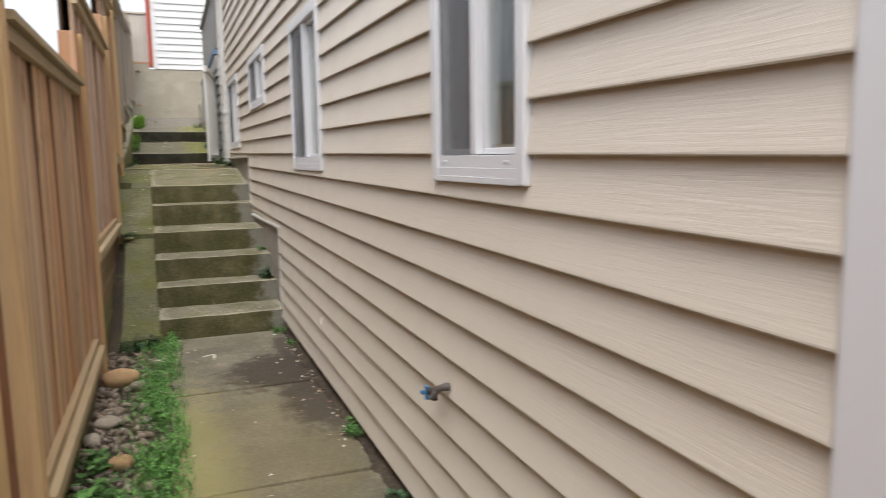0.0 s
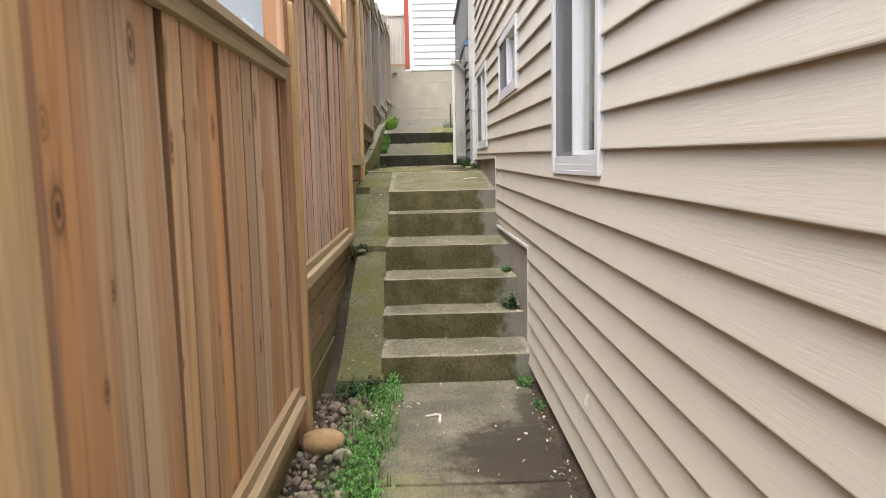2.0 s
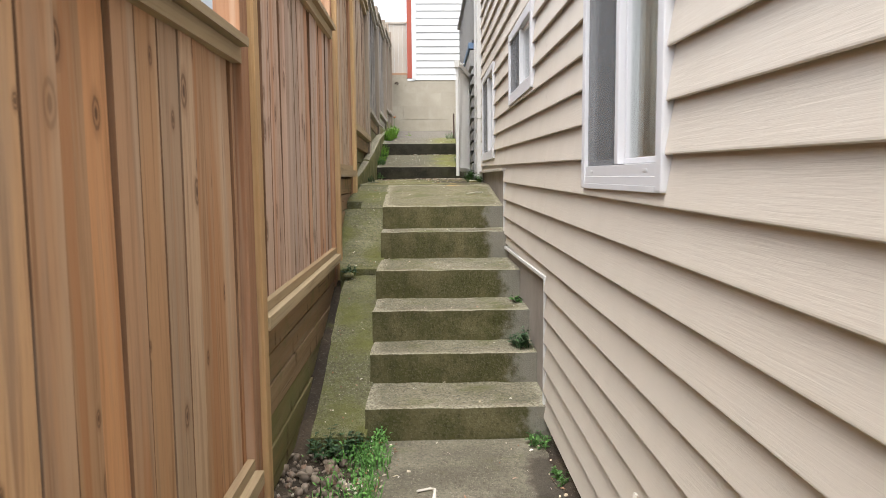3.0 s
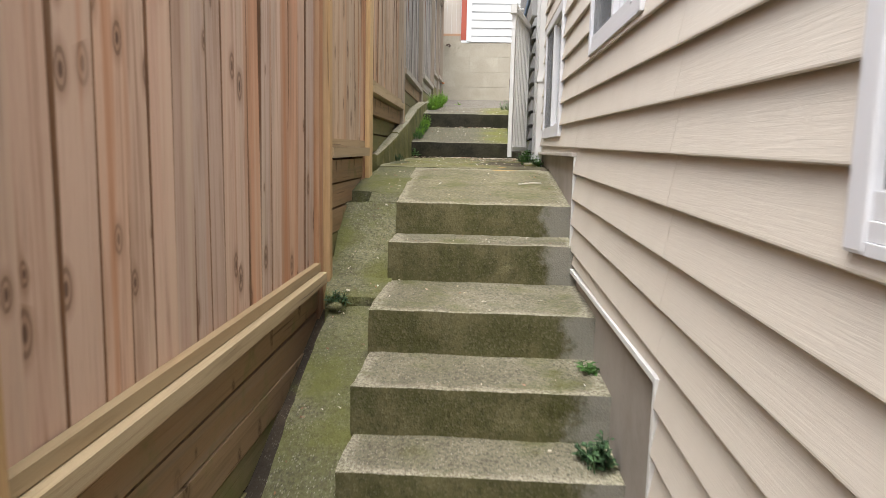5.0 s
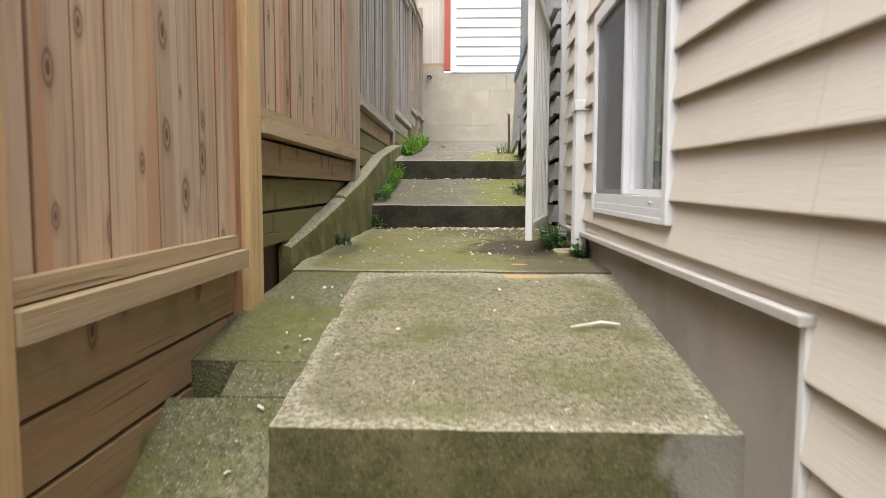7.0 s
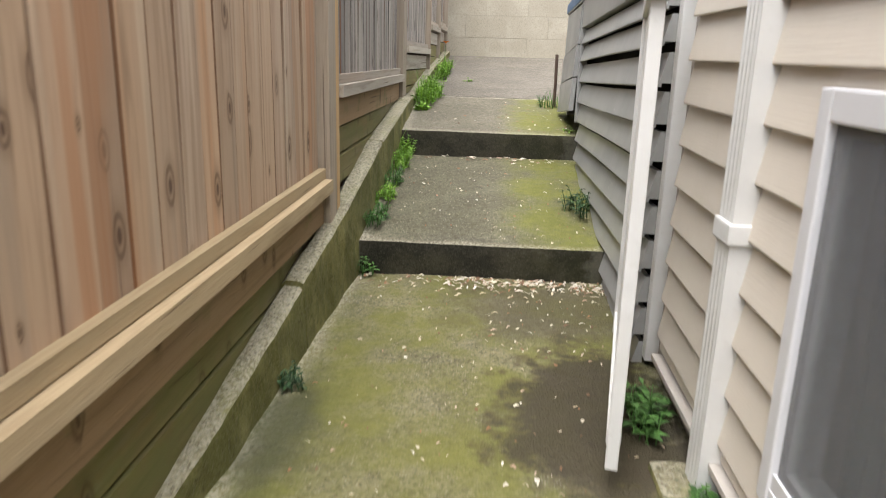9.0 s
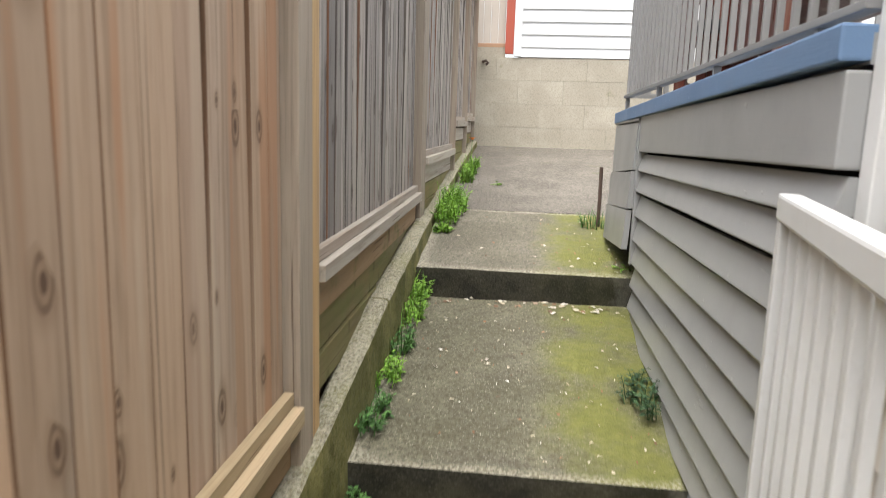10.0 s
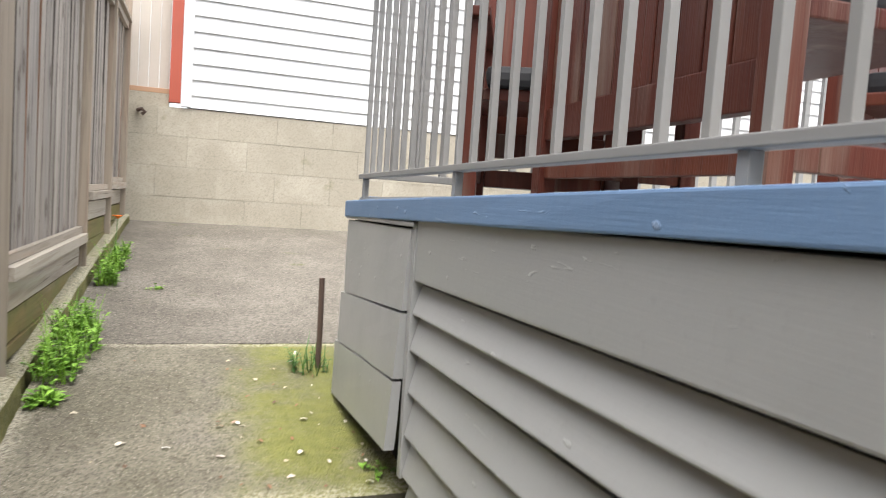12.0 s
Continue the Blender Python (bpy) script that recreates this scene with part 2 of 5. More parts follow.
POST_RED = wood("red_cedar_post", [(0.45, 0.25, 0.135), (0.40, 0.215, 0.12)], (0.17, 0.08, 0.045), knots=False)
# edge tones darkened to paint the shade between neighbouring fence boards
BOARD_EDGE = wood("gap_shade_board_edge", [(0.2, 0.11, 0.06), (0.24, 0.13, 0.07), (0.15, 0.085, 0.05)], (0.08, 0.048, 0.028), knots=False)
BOARD_EDGE_OLD = wood("gap_shade_old_board_edge", [(0.14, 0.12, 0.105), (0.11, 0.095, 0.083)], (0.06, 0.052, 0.045), knots=False)
RED_STRIP = wood("dark_red_cedar", [(0.28, 0.12, 0.06), (0.25, 0.105, 0.055)], (0.1, 0.042, 0.024), heart=0.0)
POST_OLD = wood("old_post", [(0.385, 0.32, 0.25), (0.345, 0.29, 0.23)], (0.14, 0.11, 0.085), heart=0.25, knots=False)
RAIL = wood("rail_timber", [(0.423, 0.333, 0.203), (0.468, 0.360, 0.225), (0.387, 0.297, 0.184)], (0.22, 0.155, 0.085), axis=1, knots=False, heart=0.25)
RAIL_OLD = wood("old_rail_timber", [(0.46, 0.415, 0.35), (0.41, 0.37, 0.315)], (0.18, 0.145, 0.11), axis=1, knots=False, heart=0.25)
PLANK = wood("low_plank", [(0.320, 0.212, 0.116), (0.280, 0.188, 0.104), (0.344, 0.232, 0.132)], (0.15, 0.1, 0.052), axis=1, moss=0.3, heart=0.25)
PLANK_MOSS = wood("mossy_plank", [(0.210, 0.169, 0.075), (0.188, 0.158, 0.071)], (0.1, 0.09, 0.035), axis=1, moss=0.95, heart=0.25)
# wood tone kept near black to paint the shade seen through board gaps
GAP_SHADE = wood("gap_shade_backing", [(0.1, 0.06, 0.035), (0.085, 0.052, 0.032)], (0.04, 0.025, 0.015), knots=False, heart=0.0)
RED_WOOD = wood("red_stained_wood", [(0.108, 0.028, 0.016), (0.088, 0.022, 0.014), (0.124, 0.036, 0.020)], (0.045, 0.013, 0.01), rough=0.42, knots=False, heart=0.0)

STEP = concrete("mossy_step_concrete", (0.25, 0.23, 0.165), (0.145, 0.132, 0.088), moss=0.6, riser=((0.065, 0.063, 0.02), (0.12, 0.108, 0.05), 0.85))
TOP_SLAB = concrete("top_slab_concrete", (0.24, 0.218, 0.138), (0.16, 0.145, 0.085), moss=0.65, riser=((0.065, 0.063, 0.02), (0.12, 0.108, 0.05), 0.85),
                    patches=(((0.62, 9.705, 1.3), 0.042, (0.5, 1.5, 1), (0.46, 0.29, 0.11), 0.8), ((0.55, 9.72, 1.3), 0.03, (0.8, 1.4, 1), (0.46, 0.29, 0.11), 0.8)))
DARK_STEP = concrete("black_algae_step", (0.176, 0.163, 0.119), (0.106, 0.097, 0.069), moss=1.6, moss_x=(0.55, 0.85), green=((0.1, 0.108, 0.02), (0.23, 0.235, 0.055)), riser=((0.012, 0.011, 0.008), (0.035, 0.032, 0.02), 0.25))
PATH_CON = concrete("path_concrete", (0.215, 0.197, 0.148), (0.115, 0.104, 0.075), moss=0.3, grit=0.6,
                    blots=(((0.14, 3.3, 0), 0.2, (1.3, 0.16, 1), (0.26, 0.235, 0.095), 0.75), ((0.55, 3.6, 0), 0.3, (0.8, 0.3, 1), (0.15, 0.125, 0.06), 0.5),
                           ((0.72, 4.9, 0), 0.33, (1, 0.75, 1), (0.032, 0.023, 0.017), 0.82), ((0.84, 4.2, 0), 0.2, (1, 0.4, 1), (0.045, 0.035, 0.026), 0.82),
                           ((0.85, 5.5, 0), 0.1, (1, 0.3, 1), (0.045, 0.036, 0.028), 0.8), ((0.84, 2.5, 0), 0.14, (1, 0.3, 1), (0.06, 0.05, 0.038), 0.7)))
RAMP_CON = concrete("ramp_concrete", (0.21, 0.2, 0.12), (0.12, 0.118, 0.062), moss=1.0, green=((0.07, 0.078, 0.017), (0.16, 0.162, 0.044)))
LAND_CON = concrete("landing_concrete", (0.253, 0.230, 0.143), (0.147, 0.136, 0.074), moss=1.1, green=((0.1, 0.105, 0.02), (0.2, 0.195, 0.05)),
                    blots=(((0.68, 10.75, 1.31), 0.3, (1, 0.55, 1), (0.04, 0.031, 0.023), 0.86), ((0.6, 11.75, 1.34), 0.3, (0.7, 0.75, 1), (0.07, 0.06, 0.036), 0.7), ((0.82, 9.9, 1.3), 0.22, (1, 0.4, 1), (0.075, 0.062, 0.042), 0.78),
                           ((-0.3, 10.6, 1.31), 0.1, (1, 0.3, 1), (0.05, 0.055, 0.03), 0.7)),
                    patches=(((0.59, 10.02, 1.31), 0.022, (0.7, 1.2, 1), (0.46, 0.29, 0.1), 0.9),
                             ((0.72, 9.35, 1.27), 0.04, (0.6, 1.5, 1), (0.40, 0.26, 0.11), 0.8)),
                    riser=((0.085, 0.08, 0.05), (0.13, 0.12, 0.075), 0.3))
UPPER_PLAIN = concrete("dry_upper_concrete", (0.202, 0.182, 0.153), (0.129, 0.114, 0.093), moss=0.1)
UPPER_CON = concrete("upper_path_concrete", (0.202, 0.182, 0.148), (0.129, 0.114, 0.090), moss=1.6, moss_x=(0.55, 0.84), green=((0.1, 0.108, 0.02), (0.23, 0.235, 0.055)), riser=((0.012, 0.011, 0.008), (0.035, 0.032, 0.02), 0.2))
CURB_CON = concrete("curb_concrete", (0.31, 0.285, 0.19), (0.17, 0.155, 0.09), moss=0.55, green=((0.1, 0.105, 0.02), (0.2, 0.2, 0.05)), riser=((0.1, 0.098, 0.026), (0.2, 0.185, 0.065), 0.0))
BLOCK_CON = concrete("block_wall_concrete", (0.44, 0.40, 0.325), (0.34, 0.305, 0.24), moss=0.05, grit=0.25, tint=0.8)
FOUND = paint("foundation_paint", (0.30, 0.265, 0.235), 0.8, 0.45, (0.13, 0.11, 0.085), bump=0.3)

SIDING = paint("beige_siding", (0.575, 0.522, 0.452), 0.5, 0.13, (0.31, 0.27, 0.215), grain=1.0, bump=0.22)
WHITE = paint("white_vinyl", (0.63, 0.63, 0.65), 0.4, 0.12, (0.42, 0.41, 0.4))
WHITE_OLD = paint("dirty_white_metal", (0.64, 0.64, 0.63), 0.45, 0.25, (0.34, 0.31, 0.25))
GREY_PAINT = paint("grey_painted_board", (0.295, 0.296, 0.289), 0.33, 0.2, (0.15, 0.148, 0.142), grain=0.3, bump=0.3, chips=(0.4, 0.39, 0.37))
GREY_RAIL = paint("grey_painted_rail", (0.23, 0.225, 0.216), 0.5, 0.25, (0.12, 0.118, 0.11), axis=2)
BLUE_PAINT = paint("blue_painted_edge", (0.12, 0.2, 0.33), 0.5, 0.35, (0.2, 0.25, 0.33), grain=0.5, bump=0.35, chips=(0.3, 0.36, 0.45))
FLASHING = paint("grimy_flashing", (0.42, 0.39, 0.355), 0.6, 0.55, (0.2, 0.165, 0.13))
WHITE_BOARD = paint("white_lap_siding", (0.62, 0.62, 0.615), 0.5, 0.06, (0.6, 0.6, 0.58))
RED_TRIM = paint("red_trim_paint", (0.34, 0.07, 0.04), 0.5, 0.3, (0.22, 0.06, 0.035), axis=2)
RUST_TAN = paint("rusty_orange_rail", (0.4, 0.235, 0.14), 0.7, 0.5, (0.3, 0.22, 0.15))
TAN_PANEL = paint("tan_fence_panel", (0.47, 0.42, 0.36), 0.8, 0.3, (0.34, 0.3, 0.25), axis=2)
NEIGHBOUR = paint("pale_stucco", (0.70, 0.73, 0.76), 0.8, 0.12, (0.55, 0.57, 0.58))
ROOF = paint("roof_shingle", (0.09, 0.088, 0.09), 0.9, 0.3, (0.05, 0.05, 0.05))
PLASTER = paint("room_plaster", (0.62, 0.6, 0.55), 0.9, 0.1)
CURTAIN = paint("curtain_cloth", (0.68, 0.7, 0.68), 0.9, 0.1, (0.45, 0.45, 0.42), axis=2)
BLIND = paint("blind_vinyl", (0.3, 0.315, 0.295), 0.7, 0.15, (0.2, 0.21, 0.19), axis=2)
CUSHION = paint("black_cushion", (0.018, 0.018, 0.02), 0.7, 0.2, (0.05, 0.05, 0.05))
RUST = paint("rusty_iron", (0.085, 0.055, 0.042), 0.7, 0.5, (0.035, 0.025, 0.02))
TAP_BLUE = paint("blue_plastic", (0.03, 0.16, 0.34), 0.4, 0.1)
BRASS = paint("tap_metal", (0.1, 0.085, 0.08), 0.45, 0.4, (0.04, 0.035, 0.03))
FOAM = paint("yellow_foam", (0.62, 0.42, 0.09), 0.9, 0.4, (0.4, 0.3, 0.2))
FILLER = paint("white_filler", (0.66, 0.62, 0.55), 0.8, 0.2)
SOIL = concrete("damp_soil", (0.075, 0.056, 0.038), (0.03, 0.022, 0.015), moss=0.2, grit=0.3)
# flat black that stands in for deep shade in hollows
SHADE_BLACK = paint("shade_black", (0.012, 0.012, 0.012), 0.9, 0.0)
BOTTLE_Y = paint("yellow_bottle", (0.6, 0.42, 0.05), 0.3, 0.05)
BOTTLE_R = paint("red_bottle_cap", (0.5, 0.05, 0.03), 0.3, 0.05)
ORANGE = paint("orange_petal", (0.8, 0.2, 0.02), 0.6, 0.05)


def glass():
    k = Kit("window_glass", 0.03)
    mixer = k.node("ShaderNodeMixShader")
    clear = k.node("ShaderNodeBsdfTransparent")
    clear.inputs[0].default_value = (0.9, 0.93, 0.92, 1)
    gloss = k.node("ShaderNodeBsdfGlossy")
    gloss.inputs["Roughness"].default_value = 0.02
    lay = k.node("ShaderNodeLayerWeight")
    lay.inputs["Blend"].default_value = 0.5
    shine = k.math("ADD", k.math("MULTIPLY", k.math("POWER", lay.outputs["Facing"], 3.0), 0.75), 0.05)
    k.t.links.new(shine, mixer.inputs[0])
    k.t.links.new(clear.outputs[0], mixer.inputs[1])
    k.t.links.new(gloss.outputs[0], mixer.inputs[2])
    k.t.links.new(mixer.outputs[0], k.t.nodes["Material Output"].inputs[0])
    return k.m


def screen():
    """Insect mesh: fine dark gauze that lets a little through."""
    k = Kit("insect_mesh", 0.8)
    mixer = k.node("ShaderNodeMixShader")
    clear = k.node("ShaderNodeBsdfTransparent")
    mixer.inputs[0].default_value = 0.5
    k.put(k.b.inputs["Base Color"], (0.12, 0.122, 0.13))
    k.t.links.new(clear.outputs[0], mixer.inputs[1])
    k.t.links.new(k.b.outputs[0], mixer.inputs[2])
    k.t.links.new(mixer.outputs[0], k.t.nodes["Material Output"].inputs[0])
    return k.m


GLASS, SCREEN = glass(), screen()


def leaf_mat(name, dark, light):
    k = Kit(name, 0.55, spec=0.3)
    c = k.ramp(k.island(), (0.0, dark), (0.6, light), (1.0, tuple(min(1, v * 1.35) for v in light)))
    k.b.inputs["Transmission Weight"].default_value = 0.0
    k.b.inputs["Subsurface Weight"].default_value = 0.0
    return k.done(c)


LEAF = leaf_mat("weed_leaf", (0.035, 0.085, 0.02), (0.075, 0.17, 0.04))
LEAF_BRIGHT = leaf_mat("bright_leaf", (0.09, 0.2, 0.02), (0.2, 0.36, 0.05))
LEAF_DARK = leaf_mat("dark_leaf", (0.018, 0.045, 0.018), (0.045, 0.09, 0.035))
GRASS = leaf_mat("grass_leaf", (0.035, 0.11, 0.02), (0.1, 0.235, 0.05))


def island_mat(name, *stops, rough=0.75):
    k = Kit(name, rough, spec=0.3)
    c = k.ramp(k.island(), *stops)
    c = k.mix(k.step(k.noise(k.world_pos(), 60, 4), 0.45, 0.75, (0.0, 0.4)), c, (0.12, 0.1, 0.08))
    return k.done(c)


PEBBLE = island_mat("gravel", (0.0, (0.112, 0.088, 0.068)), (0.35, (0.224, 0.180, 0.140)), (0.7, (0.304, 0.252, 0.200)), (0.9, (0.192, 0.120, 0.080)), (1.0, (0.400, 0.368, 0.320)))
LITTER = island_mat("dry_petal", (0.0, (0.6, 0.56, 0.46)), (0.3, (0.45, 0.38, 0.26)), (0.5, (0.7, 0.68, 0.62)), (0.7, (0.3, 0.15, 0.08)), (1.0, (0.12, 0.075, 0.045)))
STONE_TAN = concrete("tan_cobble", (0.46, 0.31, 0.17), (0.35, 0.22, 0.115), moss=0.0, grit=0.25)
STONE_GREY = concrete("grey_cobble", (0.40, 0.35, 0.285), (0.28, 0.24, 0.19), moss=0.1, grit=0.3)


# ---------------------------------------------------------------- mesh kit
def mesh_of(bm, mat, name="mesh", smooth=False):
    me = bpy.data.meshes.new(name)
    bmesh.ops.recalc_face_normals(bm, faces=bm.faces[:])
    bm.to_mesh(me)
    bm.free()
    me.materials.append(mat)
    if smooth:
        for p in me.polygons:
            p.use_smooth = True
    return me


def root(name, at, label, category="", group="", kind=""):
    """An Empty at a thing's base."""
    ob = new(name)
    ob.empty_display_size = 0.1
    ob.location = at
    return tagged(ob, label, category, group, kind)


def adopt(ob, parent):
    if parent is not None:
        ob.parent = parent
        if parent.type == "EMPTY":
            ob.matrix_parent_inverse = Matrix.LocRotScale(parent.location, parent.rotation_euler, None).inverted()
    return ob


def part(name, bm, mat, parent=None, label="", smooth=False):
    """One mesh object from a bmesh in world coordinates, under a thing or a part."""
    ob = new(name, mesh_of(bm, mat, name, smooth))
    adopt(ob, parent)
    return tagged(ob, label)


def piece(name, me, parent, at=(0, 0, 0), turn=(0, 0, 0), label=""):
    """An object on a shared mesh."""
    ob = new(name, me)
    ob.location, ob.rotation_euler = at, turn
    adopt(ob, parent)
    return tagged(ob, label)


def box(x0, x1, y0, y1, z0, z1, bevel=0.0, bm=None):
    mine = bmesh.new()
    m = Matrix.LocRotScale(((x0 + x1) / 2, (y0 + y1) / 2, (z0 + z1) / 2), None, (abs(x1 - x0), abs(y1 - y0), abs(z1 - z0)))
    bmesh.ops.create_cube(mine, size=1, matrix=m)
    if bevel:
        bmesh.ops.bevel(mine, geom=mine.edges[:], offset=bevel, segments=2, affect="EDGES", profile=0.6)
    if bm is None:
        return mine
    return join(bm, mine)


def join(bm, other):
    me = bpy.data.meshes.new("tmp")
    other.to_mesh(me)
    other.free()
    bm.from_mesh(me)
    bpy.data.meshes.remove(me)
    return bm


def hexa(corners, bm=None):
    """A solid from eight corners: four below, four above, in the same turn."""
    bm = bm or bmesh.new()
    v = [bm.verts.new(c) for c in corners]
    for f in ((0, 1, 2, 3), (7, 6, 5, 4), (0, 4, 5, 1), (1, 5, 6, 2), (2, 6, 7, 3), (3, 7, 4, 0)):
        bm.faces.new([v[i] for i in f])
    return bm


def beam_y(x0, x1, ya, yb, za, zb, h, bevel=0.004):
    """A beam along y whose underside goes from za to zb, h high."""
    bm = hexa([(x0, ya, za), (x1, ya, za), (x1, yb, zb), (x0, yb, zb), (x0, ya, za + h), (x1, ya, za + h), (x1, yb, zb + h), (x0, yb, zb + h)])
    if bevel:
        bmesh.ops.bevel(bm, geom=bm.edges[:], offset=bevel, segments=2, affect="EDGES", profile=0.6)
    return bm


def extrude_y(profile, y0, y1):
    """A closed outline in x, z drawn along y."""
    bm = bmesh.new()
    a = [bm.verts.new((x, y0, z)) for x, z in profile]
    b = [bm.verts.new((x, y1, z)) for x, z in profile]
    n = len(profile)
    bm.faces.new(a)
    bm.faces.new(b[::-1])
    for i in range(n):
        bm.faces.new((a[i], b[i], b[(i + 1) % n], a[(i + 1) % n]))
    return bm


def extrude_x(profile, x0, x1):
    """A closed outline in y, z drawn along x."""
    bm = bmesh.new()
    a = [bm.verts.new((x0, y, z)) for y, z in profile]
    b = [bm.verts.new((x1, y, z)) for y, z in profile]
    n = len(profile)
    bm.faces.new(a)
    bm.faces.new(b[::-1])
    for i in range(n):
        bm.faces.new((a[i], b[i], b[(i + 1) % n], a[(i + 1) % n]))
    return bm


def worn(bm, cuts, amount, scale=6.0, bevel=0.0, seed=0.0):
    """Breaks a block's faces and edges up a little, as cast or rough work is."""
    if bevel:
        bmesh.ops.bevel(bm, geom=[e for e in bm.edges if e.calc_face_angle(0) > 0.5], offset=bevel, segments=2, affect="EDGES", profile=0.6)
    for _ in range(cuts):
        long = [e for e in bm.edges if e.calc_length() > 0.09]
        if not long:
            break
        bmesh.ops.subdivide_edges(bm, edges=long, cuts=1, use_grid_fill=True)
    bm.normal_update()
    for v in bm.verts:
        n = noise.noise(v.co * scale + Vector((seed, seed, seed)))
        n += 0.5 * noise.noise(v.co * scale * 3.1 + Vector((seed, 7, seed)))
        v.co += v.normal * n * amount
    return bm


def tube(points, r, sides=10, bm=None):
    bm = bm or bmesh.new()
    rings = []
    pts = [Vector(p) for p in points]
    for i, p in enumerate(pts):
        d = (pts[min(i + 1, len(pts) - 1)] - pts[max(i - 1, 0)]).normalized()
        side = d.cross(Vector((0, 0, 1)) if abs(d.z) < 0.9 else Vector((1, 0, 0))).normalized()
        up = side.cross(d)
        rr = r[i] if isinstance(r, (list, tuple)) else r
        rings.append([bm.verts.new(p + rr * (math.cos(a) * side + math.sin(a) * up)) for a in (2 * math.pi * k / sides for k in range(sides))])
    for a, b in zip(rings, rings[1:]):
        for k in range(sides):
            bm.faces.new((a[k], a[(k + 1) % sides], b[(k + 1) % sides], b[k]))
    bm.faces.new(rings[0][::-1])
    bm.faces.new(rings[-1])
    return bm

# ---------------------------------------------------------------- ground and paving
def profile_ground():
    stops = [(-60, -0.05), (6.0, -0.05), (8.3, 0.72), (12.0, 1.1), (15.0, 1.7), (19.6, 2.2), (22, 3.4), (90, 3.6)]
    bm = bmesh.new()
    xs = [-60, -12, -4, -0.6, 0.9, 4, 12, 60]
    grid = [[bm.verts.new((x, y, z)) for x in xs] for y, z in stops]
    for a, b in zip(grid, grid[1:]):
        for i in range(len(xs) - 1):
            bm.faces.new((a[i], a[i + 1], b[i + 1], b[i]))
    return bm


tagged(part("ground", profile_ground(), SOIL), "bare dark soil under the whole side yard", "ground", kind="structure")

# lower path: cast slabs with open joints between them
path = root("pavement_lower", (0.48, 2, 0), "stained lower concrete path of cast slabs", "path", kind="structure")
edges = [-3.2, -1.3, 0.4, 1.8, 3.2, 4.6, 6.06]
for a, b in zip(edges, edges[1:]):
    bm = box(0.03, 0.95, a + 0.01, b - 0.01, -0.14, 0.0)
    worn(bm, 3, 0.004, 3.0, bevel=0.012, seed=a)
    part("slab", bm, PATH_CON, path)

# stair of six cast steps
FRONTS = [6.06, 6.51, 6.83, 7.28, 7.97, 8.34]
TOPS = [0.166, 0.345, 0.54, 0.738, 0.95, 1.135]
stair = root("stairs", (0.45, 6.06, 0), "mossy cast concrete steps beside the house", "stairs", kind="structure")
for i, (y, z) in enumerate(zip(FRONTS, TOPS)):
    nxt = FRONTS[i + 1] if i < 5 else 9.76
    x0 = -0.03 - 0.006 * i
    if i < 5:
        bm = hexa([(x0, y, z - 0.4), (0.955, y, z - 0.4), (0.955, nxt + 0.1, z - 0.4), (x0, nxt + 0.1, z - 0.4),
                   (x0, y, z), (0.955, y, z), (0.955, nxt + 0.1, z + 0.006), (x0, nxt + 0.1, z + 0.006)])
        worn(bm, 4, 0.008, 7.0, bevel=0.02, seed=i * 3.0)
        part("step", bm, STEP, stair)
    else:
        bm = hexa([(x0, y, z - 0.4), (0.955, y, z - 0.4), (0.955, 9.755, 0.9), (-0.085, 9.755, 0.9),
                   (x0, y, z), (0.955, y, z), (0.955, 9.755, 1.3), (-0.085, 9.755, 1.3)])
        worn(bm, 4, 0.006, 7.0, bevel=0.014, seed=22.0)
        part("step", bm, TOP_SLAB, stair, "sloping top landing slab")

# cast ramp strip between the stair and the fence
ramp = root("ramp", (-0.2, 7, 0.3), "mossy sloping concrete strip between steps and fence", "ramp", kind="structure")


def strip(rows, thick=0.3):
    """A sloped strip from rows of y, x left, x right, z."""
    bm = bmesh.new()
    tops = [(bm.verts.new((a, y, z)), bm.verts.new((b, y, z))) for y, a, b, z in rows]
    lows = [(bm.verts.new((a, y, z - thick)), bm.verts.new((b, y, z - thick))) for y, a, b, z in rows]
    for i in range(len(rows) - 1):
        bm.faces.new((tops[i][0], tops[i][1], tops[i + 1][1], tops[i + 1][0]))
        bm.faces.new((lows[i][0], lows[i + 1][0], lows[i + 1][1], lows[i][1]))
        bm.faces.new((tops[i][1], lows[i][1], lows[i + 1][1], tops[i + 1][1]))
        bm.faces.new((tops[i][0], tops[i + 1][0], lows[i + 1][0], lows[i][0]))
    bm.faces.new((tops[0][0], lows[0][0], lows[0][1], tops[0][1]))
    bm.faces.new((tops[-1][0], tops[-1][1], lows[-1][1], lows[-1][0]))
    return bm


bm = strip([(6.0, -0.31, -0.02, 0.04), (6.5, -0.31, -0.02, 0.18), (6.83, -0.31, -0.02, 0.34), (7.28, -0.31, -0.02, 0.52), (7.74, -0.31, -0.02, 0.645)])
part("ramp_slab", worn(bm, 4, 0.009, 5.0, bevel=0.015, seed=4.0), RAMP_CON, ramp)
bm = strip([(7.75, -0.35, -0.03, 0.69), (7.97, -0.375, -0.03, 0.755), (8.34, -0.405, -0.03, 0.95), (8.63, -0.41, -0.04, 1.11)])
part("ramp_slab", worn(bm, 4, 0.008, 5.0, bevel=0.015, seed=9.0), RAMP_CON, ramp)
